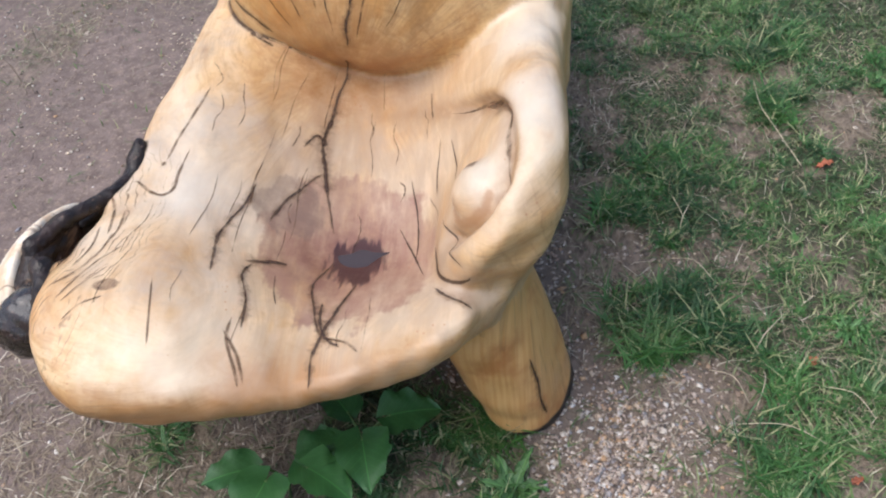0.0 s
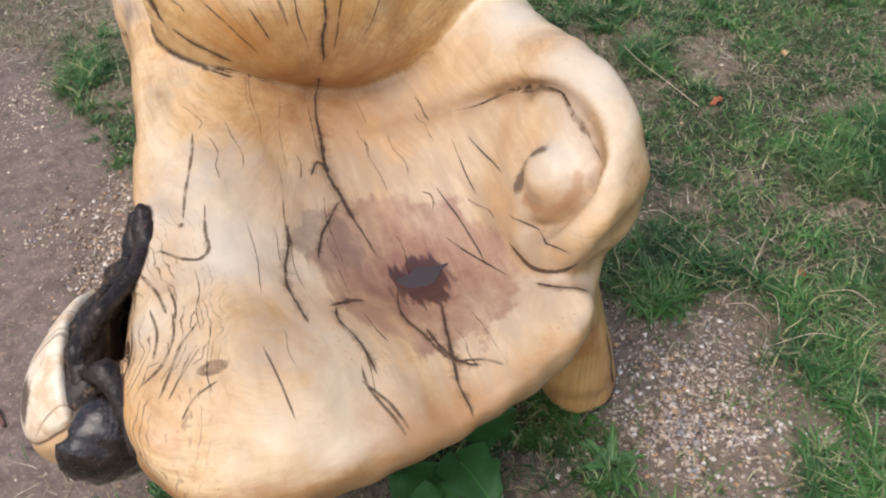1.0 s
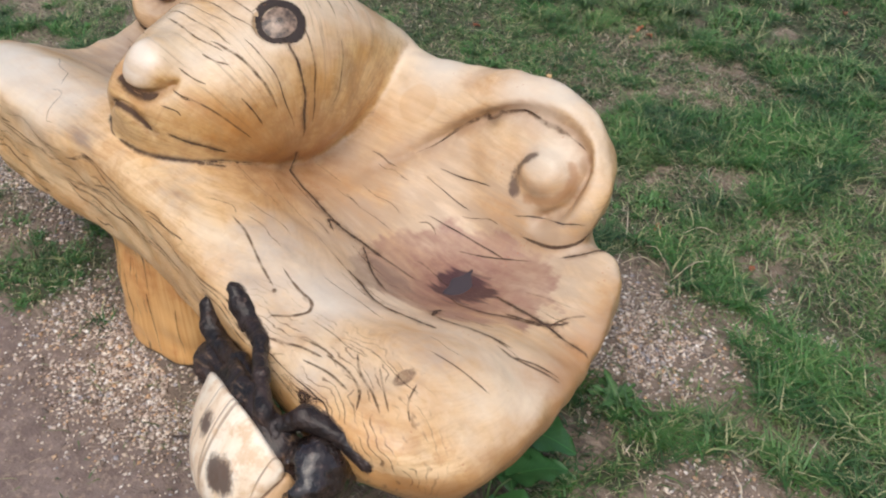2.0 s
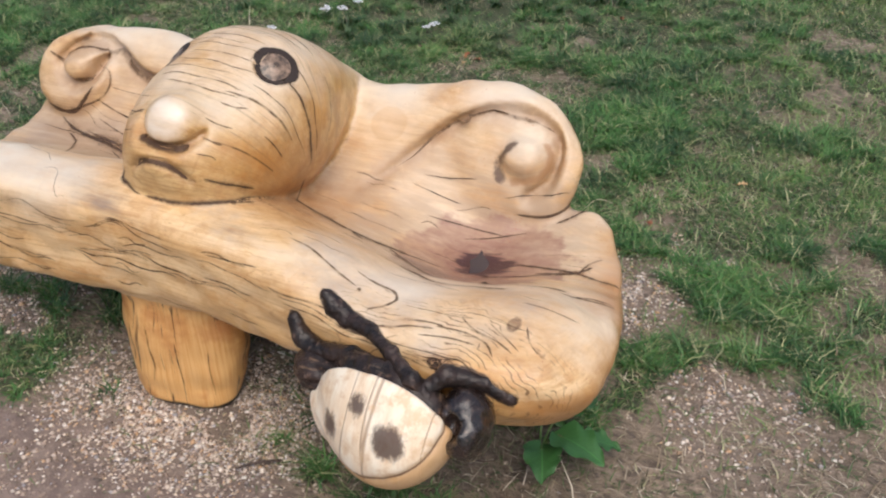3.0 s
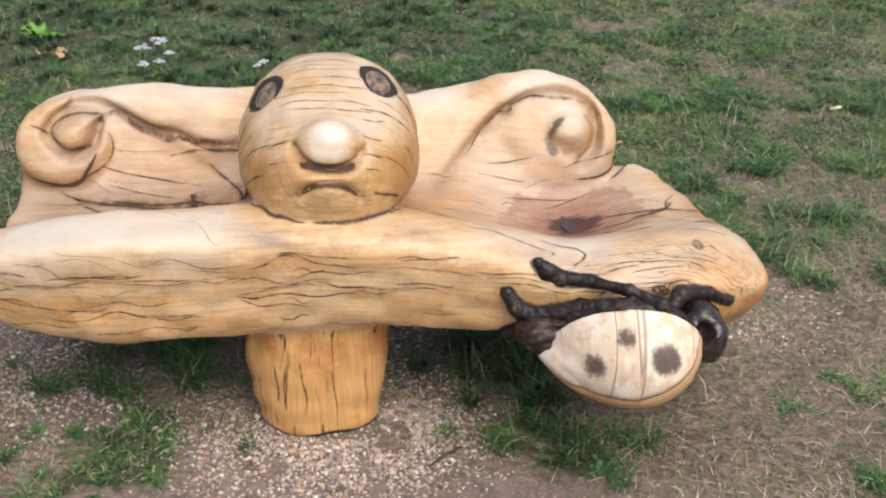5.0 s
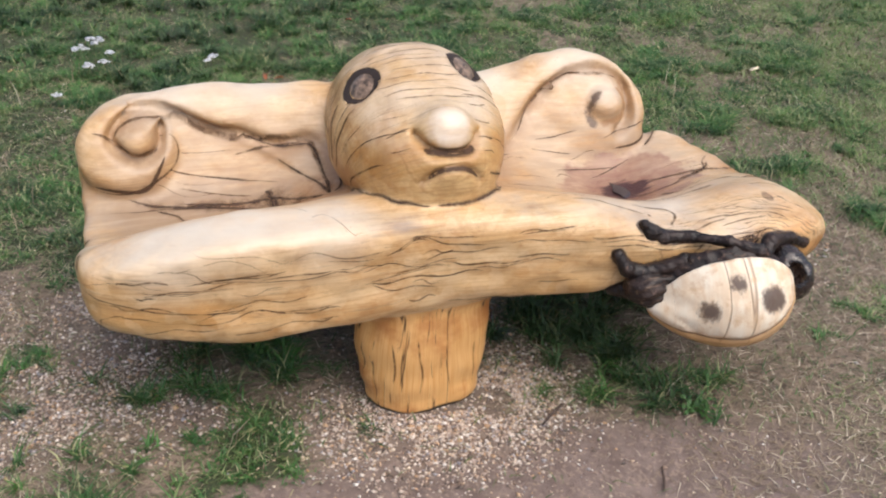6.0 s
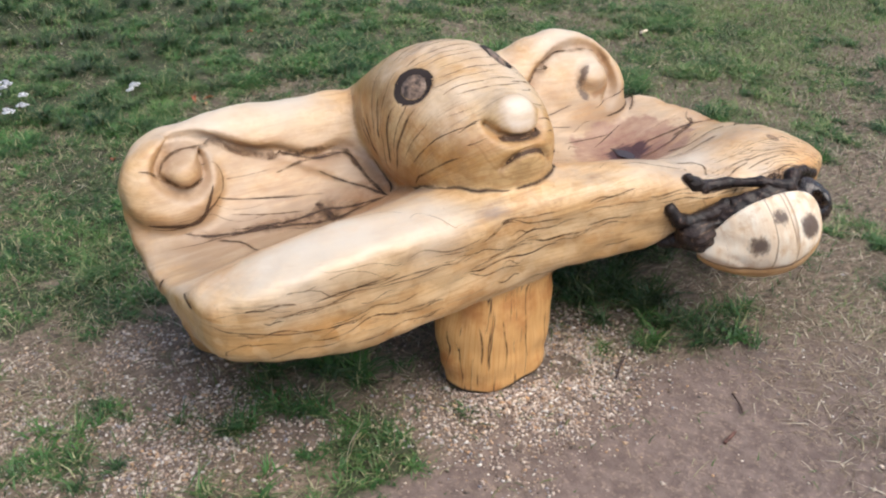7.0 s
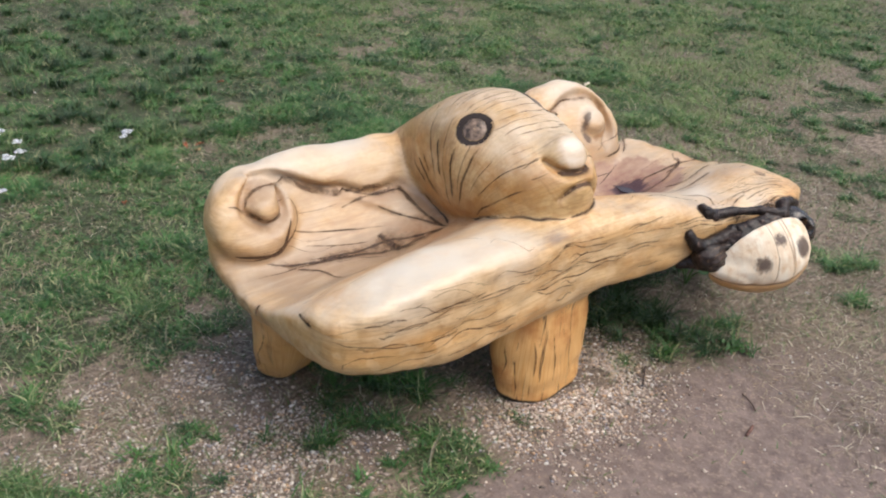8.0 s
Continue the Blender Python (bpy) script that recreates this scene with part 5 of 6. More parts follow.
def turf_at(x, y):
    """How green the ground is."""
    n = 0.22 * fbm(x, y, 1.6, 1.0) + 0.40 * fbm(x, y, 4.6, 2.0) + 0.38 * fbm(x, y, 12.0, 7.0)
    away = step(np.hypot(x, y - 1.0), 3.8, 5.6)
    n = n + (0.5 - n) * away
    near = step(x, -0.85, 0.15) * 0.125 - 0.125 - 0.055 * step(1.0 - y, 0.0, 0.5) * step(0.45 - x, 0.0, 0.7) * step(y + 0.3, 0.0, 0.5)
    far = step(x, 0.35, 1.2) * 0.045 + step(y, 1.5, 2.4) * step(x, -0.1, 0.5) * 0.05 + 0.05 * step(x, 2.2, 3.2) + 0.05 * step(x, 1.2, 2.0) * step(y, 1.0, 2.0) - 0.06 * step(y, 2.75, 3.2) * step(0.4 - x, 0.0, 0.6) - 0.07 * step(1.0 - y, 0.0, 0.9) * step(x, 0.0, 0.6) - 0.14 * step(1.0 - np.hypot((x + 0.75) / 0.42, (y - 0.92) / 0.30), 0.0, 0.5) - 0.03 * step(y, 2.2, 2.6) * step(-0.25 - x, 0.0, 0.3)
    g = step(n + near + far, 0.39, 0.53)
    g = g * (1 - 0.95 * soil_at(x, y)) * (1 - 0.45 * away)
    for cx, cy, r in GRAVEL:
        d = np.hypot(x - cx, y - cy) / r
        g = g * step(d + (n - 0.5) * 0.8, 0.55, 1.05)
    for cx, cy, r in TUFTS:
        g = np.maximum(g, (0.95 if r < 0.09 else 0.75 if cx > 0.1 else 0.42) * step(1.25 - np.hypot(x - cx, y - cy) / r + (n - 0.5) * 3.0, 0.0, 0.5))
    return np.clip(g, 0, 1)


GRAVEL = ((-0.70, 1.82, 0.40), (0.10, 1.02, 0.28), (0.25, 0.88, 0.24), (-0.20, 2.62, 0.27), (-0.55, 2.45, 0.18), (-0.2, 1.75, 0.35), (-0.62, 2.80, 0.13), (0.18, 0.95, 0.22), (0.22, 1.62, 0.16), (0.02, 2.95, 0.14), (-0.25, 3.10, 0.16), (-0.05, 1.35, 0.25), (-0.18, 0.62, 0.24))
TUFTS = ((-0.84, 1.23, 0.095), (-0.50, 2.53, 0.14), (-0.735, 1.574, 0.035), (-0.74, 2.03, 0.04), (-0.62, 2.25, 0.12), (-0.80, 2.45, 0.12), (-0.62, 2.38, 0.12), (-0.72, 2.62, 0.10), (-0.85, 2.85, 0.14), (-0.55, 3.05, 0.12), (-0.67, 2.26, 0.09), (0.55, 1.30, 0.26), (0.45, 1.02, 0.14), (0.66, 1.02, 0.17), (0.32, 1.78, 0.15), (0.30, 2.25, 0.20), (0.55, 0.80, 0.14), (0.38, 0.70, 0.16), (0.22, 0.66, 0.14), (0.62, 0.62, 0.2))


def gravel_at(x, y):
    v = np.zeros_like(x)
    n = fbm(x, y, 6.0, 31.0)
    for cx, cy, r in GRAVEL:
        v = np.maximum(v, step(1.0 - np.hypot(x - cx, y - cy) / r + (n - 0.5) * 1.6, 0.0, 0.6))
    return v * (0.45 + 0.55 * step(fbm(x, y, 11.0, 37.0), 0.35, 0.6))


def ground_height(x, y):
    return 0.020 * (fbm(x, y, 1.2, 5.0) - 0.5) + 0.010 * (fbm(x, y, 9.0, 6.0) - 0.5) * step(6.0 - np.abs(x), 0.0, 2.0)


def axis(near_lo, near_hi, fine, far):
    mid = np.arange(near_lo, near_hi, fine)
    out = [near_hi]
    while out[-1] < far:
        out.append(out[-1] + max(fine, (out[-1] - near_hi) * 0.35 + fine))
    low = [near_lo]
    while low[-1] > -far:
        low.append(low[-1] - max(fine, (near_lo - low[-1]) * 0.35 + fine))
    return np.array(low[:0:-1] + list(mid) + out)


gx, gy = axis(-2.0, 3.2, 0.025, 400.0), axis(-2.2, 4.6, 0.025, 400.0)
GX, GY = np.meshgrid(gx, gy, indexing="ij")
me = bpy.data.meshes.new("ground")
nx, ny = len(gx), len(gy)
ids = np.arange(nx * ny).reshape(nx, ny)
quads = np.stack([ids[:-1, :-1], ids[1:, :-1], ids[1:, 1:], ids[:-1, 1:]], -1).reshape(-1, 4)
me.from_pydata(np.stack([GX, GY, ground_height(GX, GY)], -1).reshape(-1, 3).tolist(), [], quads.tolist())
me.polygons.foreach_set("use_smooth", [True] * len(me.polygons))
for key, fn in (("turf", turf_at), ("soil", soil_at), ("grit", gravel_at)):
    me.attributes.new(key, "FLOAT", "POINT").data.foreach_set("value", fn(GX, GY).reshape(-1).astype(np.float32))
me.materials.append(ground_material())
ground = tagged(new("ground", me), "trodden earth with patchy short turf and dry thatch", "ground", kind="structure")


def blades(name, x, y, height, width, lean, droop, material, label, kind="stuff", group=""):
    """Many grass blades in one mesh: a bent, tapering strip each."""
    n = len(x)
    z = ground_height(x, y) - 0.004
    a = np.random.uniform(0, 2 * np.pi, n)
    dx, dy = np.cos(a), np.sin(a)
    b = a + np.pi / 2 + np.random.uniform(-0.4, 0.4, n)
    wx, wy = np.cos(b) * width / 2, np.sin(b) * width / 2
    L, D = lean * height, droop * height
    rows = []
    for t, w in ((0.0, 0.8), (0.5, 1.0)):
        cx, cy, cz = x + dx * L * t * t * 1.2, y + dy * L * t * t * 1.2, z + height * t
        rows += [np.stack([cx - wx * w, cy - wy * w, cz], 1), np.stack([cx + wx * w, cy + wy * w, cz], 1)]
    rows.append(np.stack([x + dx * L * 1.3, y + dy * L * 1.3, z + height - D], 1))
    P = np.stack(rows, 1).reshape(-1, 3)
    k = np.arange(n)[:, None] * 5
    tris = np.concatenate([k + [[0, 1, 3]], k + [[0, 3, 2]], k + [[2, 3, 4]]], 1).reshape(-1, 3)
    me = bpy.data.meshes.new(name)
    me.vertices.add(len(P))
    me.vertices.foreach_set("co", P.reshape(-1).astype(np.float32))
    me.loops.add(tris.size)
    me.loops.foreach_set("vertex_index", tris.reshape(-1).astype(np.int32))
    me.polygons.add(len(tris))
    me.polygons.foreach_set("loop_start", np.arange(0, tris.size, 3, dtype=np.int32))
    me.update()
    me.validate()
    me.materials.append(material)
    return tagged(new(name, me), label, "grass", group, kind)


def scatter(n, want, seed, far=0.5):
    """Points over the seen ground, denser near, thinned by want(x, y)."""
    g = np.random.default_rng(seed)
    m = int(n * far)
    k = m // 4
    x = np.concatenate([g.uniform(-1.9, 1.6, n), g.uniform(1.6, 4.8, m), g.uniform(0.0, 1.6, k)])
    y = np.concatenate([g.uniform(-0.9, 4.2, n), g.uniform(-4.8, 4.8, m), g.uniform(-4.8, -0.9, k)])
    keep = g.uniform(0, 1, len(x)) < want(x, y)
    return x[keep], y[keep], g


def clumps(n, want, seed, each, spread, far=0.6):
    """Tufts: each a bunch of roots close together."""
    x, y, g = scatter(n, want, seed, far)
    k = g.integers(each // 2, each * 3 // 2, len(x))
    size = g.uniform(0.4, 1.0, len(x)) ** 1.3
    i = np.repeat(np.arange(len(x)), k)
    r = np.abs(g.normal(0, spread, len(i))) * size[i]
    a = g.uniform(0, 2 * np.pi, len(i))
    return x[i] + r * np.cos(a), y[i] + r * np.sin(a), size[i], g


mat_grass = blade_material("fresh_green_turf", (0.008, 0.042, 0.011), (0.070, 0.205, 0.036), (0.38, 0.36, 0.19), 0.76)
mat_straw = blade_material("dry_straw_turf", (0.115, 0.082, 0.056), (0.36, 0.285, 0.19), (0.60, 0.54, 0.42), 0.78)
mat_olive = blade_material("olive_turf", (0.032, 0.070, 0.017), (0.125, 0.195, 0.054), (0.44, 0.39, 0.24), 0.72)
mat_tall = blade_material("tall_dark_grass", (0.009, 0.034, 0.010), (0.050, 0.125, 0.030), (0.22, 0.22, 0.10), 0.85)
x, y, size, g = clumps(15500, lambda x, y: step(turf_at(x, y), 0.25, 0.75) * (0.30 + 0.70 * step(0.5 * fbm(x, y, 6.0, 14.0) + 0.5 * fbm(x, y, 2.8, 61.0), 0.36, 0.55)), 11, 34, 0.026)
lush = 0.60 + 0.65 * step(fbm(x, y, 2.8, 61.0), 0.40, 0.62)
n = len(x)
blades("turf_grass", x, y, g.uniform(0.014, 0.060, n) * (0.4 + 0.6 * size) * lush, g.uniform(0.0022, 0.0050, n), g.uniform(0.4, 1.6, n), g.uniform(0, 0.5, n), mat_grass, "fresh green tufts of trampled grass")
x, y, g = scatter(130000, lambda x, y: (0.34 + 0.55 * turf_at(x, y) + 0.30 * step(0.4 - y, 0.0, 0.8) * step(x, 0.2, 0.8)) * (1 - 0.9 * np.maximum(soil_at(x, y) * step(-x, 0.0, 0.5), gravel_at(x, y))), 13, 0.8)
n = len(x)
blades("short_grass", x, y, g.uniform(0.008, 0.030, n), g.uniform(0.0020, 0.0042, n), g.uniform(0.4, 2.0, n), g.uniform(0, 0.6, n), mat_olive, "short olive grass between the tufts")
x, y, g = scatter(170000, lambda x, y: np.clip(0.25 + 1.7 * step(1.45 - y, 0.0, 0.4) * step(-0.55 - x, 0.0, 0.3) * step(fbm(x, y, 3.0, 91.0), 0.28, 0.5) + 0.5 * step(1.0 - np.hypot((x + 0.75) / 0.5, (y - 0.90) / 0.35), 0.0, 0.4) + 0.3 * step(0.6 - y, 0.0, 1.0) * step(x, 0.2, 0.8) + 0.4 * step(y, 2.6, 3.0) * step(-x, -0.2, 0.2) + 0.75 * step(fbm(x, y, 2.6, 4.0), 0.40, 0.64) - 1.02 * soil_at(x, y) * step(-x, -0.4, 0.2) - 0.55 * gravel_at(x, y), 0.006, 1), 12, 0.55)
n = len(x)
blades("dry_grass", x, y, g.uniform(0.005, 0.022, n), g.uniform(0.0016, 0.0036, n), g.uniform(1.0, 3.6, n), g.uniform(0, 0.9, n), mat_straw, "dry straw lying among the turf")
# loose bleached straw lying on the turf, and yellower grass beyond the end of the bench
x, y, g = scatter(5200, lambda x, y: step(x, -0.1, 0.3) * (0.25 + 0.6 * step(fbm(x, y, 3.1, 57.0), 0.42, 0.62)) * (1 - 0.6 * turf_at(x, y)), 33, 0.5)
n = len(x)
blades("loose_straw", x, y, g.uniform(0.006, 0.018, n), g.uniform(0.0018, 0.0034, n), g.uniform(2.5, 5.5, n), g.uniform(0.2, 0.9, n), blade_material("bleached_straw", (0.34, 0.28, 0.19), (0.56, 0.49, 0.36), (0.66, 0.60, 0.47)), "bleached straw lying loose on the turf")
g = np.random.default_rng(34)
x, y = g.uniform(-0.3, 3.6, 190000), g.uniform(-4.6, 1.4, 190000)
keep = g.uniform(0, 1, len(x)) < step(1.3 - y, 0.0, 1.1) * step(x + 0.35 * y, -0.2, 0.6) * (1 - gravel_at(x, y)) * (0.25 + 0.75 * step(fbm(x, y, 2.2, 83.0), 0.34, 0.56))
x, y = x[keep], y[keep]
n = len(x)
blades("yellow_grass", x, y, g.uniform(0.012, 0.048, n), g.uniform(0.0020, 0.0040, n), g.uniform(0.4, 1.8, n), g.uniform(0, 0.5, n), blade_material("yellow_green_turf", (0.050, 0.118, 0.022), (0.160, 0.262, 0.062), (0.46, 0.42, 0.26), 0.75), "yellowish green grass beyond the bench end")
# standing pale stalks
x, y, g = scatter(2800, lambda x, y: (0.15 + 0.6 * step(fbm(x, y, 1.6, 21.0), 0.5, 0.65)) * (1 - soil_at(x, y)), 17, 0.5)
n = len(x)
blades("grass_stalks", x, y, g.uniform(0.05, 0.12, n), g.uniform(0.0016, 0.0034, n), g.uniform(0.1, 0.9, n), g.uniform(0, 0.2, n), mat_straw, "pale dry grass stalks standing in the turf")
# taller, darker grass under the bench and by the far flowers
x, y, size, g = clumps(3600, lambda x, y: 0.55 * np.maximum(step(0.9 - np.hypot((x + 0.42) / 0.30, (y - 1.38) / 0.30), 0, 0.3), 0.62 * step(1.0 - np.hypot((x - 2.6) / 1.5, (y - 2.5) / 1.5), 0, 0.5)), 19, 60, 0.03, 0.9)
n = len(x)
blades("tall_grass", x, y, g.uniform(0.03, 0.11, n) * (0.5 + 0.5 * size), g.uniform(0.003, 0.006, n), g.uniform(0.3, 1.2, n), g.uniform(0, 0.4, n), mat_tall, "taller dark green grass")


# ---- gravel and crumbs ----
def stones(name, x, y, size, material, label):
    """Many small angular stones in one mesh."""
    n = len(x)
    g = np.random.default_rng(len(name) + n)
    base = np.array([(1, 0, 0), (-1, 0, 0), (0, 1, 0), (0, -1, 0), (0, 0, 1), (0, 0, -1)], float)
    face = np.array([(0, 2, 4), (2, 1, 4), (1, 3, 4), (3, 0, 4), (2, 0, 5), (1, 2, 5), (3, 1, 5), (0, 3, 5)])
    P = base[None] * g.uniform(0.6, 1.3, (n, 6, 1)) + g.uniform(-0.25, 0.25, (n, 6, 3))
    P *= (size[:, None] * np.stack([g.uniform(0.6, 1.3, n), g.uniform(0.6, 1.3, n), g.uniform(0.35, 0.7, n)], 1))[:, None, :] * 0.5
    a = g.uniform(0, 6.28, n)
    c, s = np.cos(a)[:, None], np.sin(a)[:, None]
    X, Y = P[..., 0] * c - P[..., 1] * s, P[..., 0] * s + P[..., 1] * c
    P = np.stack([X + x[:, None], Y + y[:, None], P[..., 2] + (ground_height(x, y) + size * 0.12)[:, None]], -1).reshape(-1, 3)
    tris = (np.arange(n)[:, None, None] * 6 + face[None]).reshape(-1, 3)
    me = bpy.data.meshes.new(name)
    me.vertices.add(len(P))
    me.vertices.foreach_set("co", P.reshape(-1).astype(np.float32))
    me.loops.add(tris.size)
    me.loops.foreach_set("vertex_index", tris.reshape(-1).astype(np.int32))
    me.polygons.add(len(tris))
    me.polygons.foreach_set("loop_start", np.arange(0, tris.size, 3, dtype=np.int32))
    me.update()
    me.validate()
    me.materials.append(material)
    return tagged(new(name, me), label, "gravel", kind="stuff")


mat_stone = pebble_material()
g = np.random.default_rng(71)
x, y = [], []
for cx, cy, rx, ry, k in ((-0.72, 1.80, 0.20, 0.26, 9000), (-0.66, 1.62, 0.12, 0.12, 2500), (0.12, 1.02, 0.16, 0.16, 2600), (0.24, 0.90, 0.14, 0.12, 1500), (-0.30, 2.60, 0.22, 0.16, 2600), (-0.25, 2.95, 0.25, 0.18, 1800), (-0.55, 2.75, 0.2, 0.2, 1600)):
    x.append(g.normal(cx, rx * 0.62, k))
    y.append(g.normal(cy, ry * 0.62, k))
x, y = np.concatenate(x), np.concatenate(y)
keep = (fbm(x, y, 7.0, 43.0) > 0.40 + 0.10 * (x > -0.2)) & (x > -1.02 - 0.1 * fbm(x, y, 5.0, 44.0))
x, y = x[keep], y[keep]
stones("gravel_heap", x, y, g.uniform(0.006, 0.013, len(x)) * (0.7 + 0.8 * g.uniform(0, 1, len(x)) ** 3), mat_stone, "dense cream gravel heaped round the bench legs")
x, y, g = scatter(230000, lambda x, y: 0.95 * gravel_at(x, y) + 0.008 + 0.10 * step(y, 2.5, 2.8) * step(-x, -0.2, 0.2) * step(fbm(x, y, 4.0, 51.0), 0.4, 0.65) + 0.05 * soil_at(x, y) * step(fbm(x, y, 3.0, 41.0), 0.4, 0.7), 23, 0.15)
stones("gravel", x, y, g.uniform(0.006, 0.014, len(x)) * (0.7 + 0.9 * g.uniform(0, 1, len(x)) ** 3), mat_stone, "pinkish cream gravel and wood chips on the earth")

# single pale crumbs and chips on the bare earth
x, y, g = scatter(9000, lambda x, y: 0.07 + 0.45 * soil_at(x, y) * (0.3 + step(fbm(x, y, 2.4, 47.0), 0.4, 0.65)), 29, 0.3)
x, y = np.concatenate([x, g.normal(-1.07, 0.05, 260)]), np.concatenate([y, g.normal(2.60, 0.10, 260)])
stones("pale_crumbs", x, y, g.uniform(0.004, 0.009, len(x)) * (0.7 + 1.3 * g.uniform(0, 1, len(x)) ** 4), plain("pale_chip", (0.66, 0.56, 0.43), 0.8, 0.4, 25.0), "pale wood chips and flints scattered on the earth")


# ---- weeds, flowers and litter ----
def leaf_mesh(name, length, width, notch, fold, droop, ruffle, material):
    """A leaf blade along +x with a midrib fold, drooping tip and wavy rim; notch: how heart-shaped its base is."""
    bm = bmesh.new()
    nu, nv = 12, 4
    grid = []
    for i in range(nu + 1):
        t = i / nu
        w = width / 2 * (math.sin(math.pi * min(1.0, t ** 0.62 * 0.99 + 0.01)) ** 0.8 + 0.02)
        w *= 1 + (0.09 * math.sin(21 * t + 40 * length) if notch > 0.2 else 0.0)
        row = []
        for j in range(-nv, nv + 1):
            v = j / nv
            x = length * t - notch * length * abs(v) ** 1.5 * (1 - t) ** 2
            z = fold * abs(v) * w - droop * length * t * t + ruffle * math.sin(17 * t + 5 * v) * abs(v) ** 2 + 0.02 * length * math.sin(3 * t)
            row.append(bm.verts.new((x, v * w, z)))
        grid.append(row)
    for i in range(nu):
        for j in range(2 * nv):
            bm.faces.new((grid[i][j], grid[i + 1][j], grid[i + 1][j + 1], grid[i][j + 1]))
    me = bpy.data.meshes.new(name)
    bm.to_mesh(me)
    bm.free()
    me.polygons.foreach_set("use_smooth", [True] * len(me.polygons))
    me.materials.append(material)
    return me


def leaf_material(name, dark, light):
    T = Tree(name)
    p = T.coord()
    x, y, z = T.sep(p)
    ob = T.t.nodes.new("ShaderNodeObjectInfo").outputs["Random"]
    vein = T.ramp(T.math("ABSOLUTE", T.math("SINE", T.math("MULTIPLY", T.math("SUBTRACT", x, T.math("ABSOLUTE", y)), 190.0))), 0.0, 0.12, 0.45, 0.0)
    rib = T.ramp(T.math("ABSOLUTE", y), 0.0, 0.0022, 0.7, 0.0)
    n = T.noise(p, 35.0, 4.0, 0.6)
    col = T.mix(T.math("MULTIPLY", T.math("ADD", n, ob), 0.5), dark, light)
    col = T.mix(T.math("MAXIMUM", vein, rib), col, tuple(min(1.0, c * 1.7) for c in light))
    T.bump(n, 0.3, 0.003)
    return T.done(col, 0.5)


def stem(name, pts, radius, material, parent):
    """A thin round stem through the points."""
    line_ = spline(pts, 5, False)
    bm = bmesh.new()
    rings = []
    for i, p in enumerate(line_):
        t = Vector(line_[min(i + 1, len(line_) - 1)] - line_[max(i - 1, 0)]).normalized()
        q = t.to_track_quat("Z", "Y")
        rings.append([bm.verts.new(Vector(p) + q @ Vector((radius * math.cos(a), radius * math.sin(a), 0))) for a in (0, 1.257, 2.513, 3.77, 5.027)])
    for a, b in zip(rings[:-1], rings[1:]):
        for j in range(5):
            bm.faces.new((a[j], a[(j + 1) % 5], b[(j + 1) % 5], b[j]))
    bm.faces.new(rings[0][::-1])
    bm.faces.new(rings[-1])
    return part(name, bm, material, parent)


mat_dock = leaf_material("broad_weed_leaf", (0.020, 0.080, 0.020), (0.048, 0.155, 0.038))
mat_rosette = leaf_material("rosette_leaf", (0.035, 0.095, 0.025), (0.075, 0.17, 0.045))
mat_stem = plain("green_stem", (0.10, 0.17, 0.05), 0.6)


def leafy_weed(name, at, leaves, label, material, notch, group=""):
    """A weed: leaves (length, width, heading, rise, tip place) on stems from one root."""
    root = tagged(new(name), label, "weed", group)
    root.location = (at[0], at[1], float(ground_height(np.array(at[0]), np.array(at[1]))))
    for length, width, head_, pitch, out, up in leaves:
        a = radians(head_)
        base = (out * math.cos(a), out * math.sin(a), up)
        ob = new("leaf", leaf_mesh("leaf", length, width, notch, 0.25, 0.22, 0.006, material))
        ob.parent = root
        ob.location = base
        ob.rotation_euler = (radians(random.uniform(-12, 12)), radians(-pitch), a)
        if out > 0.02:
            w = Vector(root.location)
            stem("stem", [w, w + Vector((base[0] * 0.4, base[1] * 0.4, up * 0.7)), w + Vector(base)], 0.003, mat_stem, root)
    return root


random.seed(4)
leafy_weed("broad_leaf_weed", (-0.50, 0.99), [(0.105, 0.10, 255, 5, 0.06, 0.09), (0.10, 0.095, 330, 0, 0.07, 0.10), (0.09, 0.085, 200, 8, 0.06, 0.075), (0.085, 0.08, 20, 10, 0.05, 0.08), (0.075, 0.07, 290, -5, 0.11, 0.05)],
           "broad heart-leaved green weed growing under the bench end", mat_dock, 0.30, "broad-leaved weeds")
leafy_weed("broad_leaf_weed", (-0.36, 1.06), [(0.105, 0.10, 285, 5, 0.05, 0.10), (0.095, 0.09, 15, 0, 0.06, 0.09), (0.095, 0.09, 225, 6, 0.06, 0.08), (0.08, 0.075, 130, 10, 0.05, 0.07)],
           "broad heart-leaved green weed growing under the bench end", mat_dock, 0.30, "broad-leaved weeds")
for at, n, size in (((-0.075, 0.972), 13, 0.075), ((0.16, 0.72), 9, 0.05), ((0.60, 1.35), 9, 0.05), ((-0.86, 1.19), 10, 0.05), ((0.9, 2.2), 9, 0.05), ((1.2, 1.2), 9, 0.05)):
    leafy_weed("rosette_weed", at, [(size * random.uniform(0.7, 1.1), size * 0.28, 360 / n * i + random.uniform(-15, 15), random.uniform(5, 40), 0.004, 0.006) for i in range(n)],
               "low green rosette weed among the gravel and turf", mat_rosette, 0.0, "rosette weeds")

leafy_weed("pale_leaf_weed", (1.98, 3.28), [(random.uniform(0.08, 0.12), 0.035, 40 * i + random.uniform(-15, 15), random.uniform(15, 50), 0.006, 0.03) for i in range(9)],
           "bright yellow-green leafy weed standing in dark grass", leaf_material("bright_weed_leaf", (0.07, 0.19, 0.02), (0.16, 0.33, 0.04)), 0.0)

# white flower heads in the tall grass
mat_petal = plain("white_petal", (0.80, 0.80, 0.82), 0.6, 0.12, 60.0)


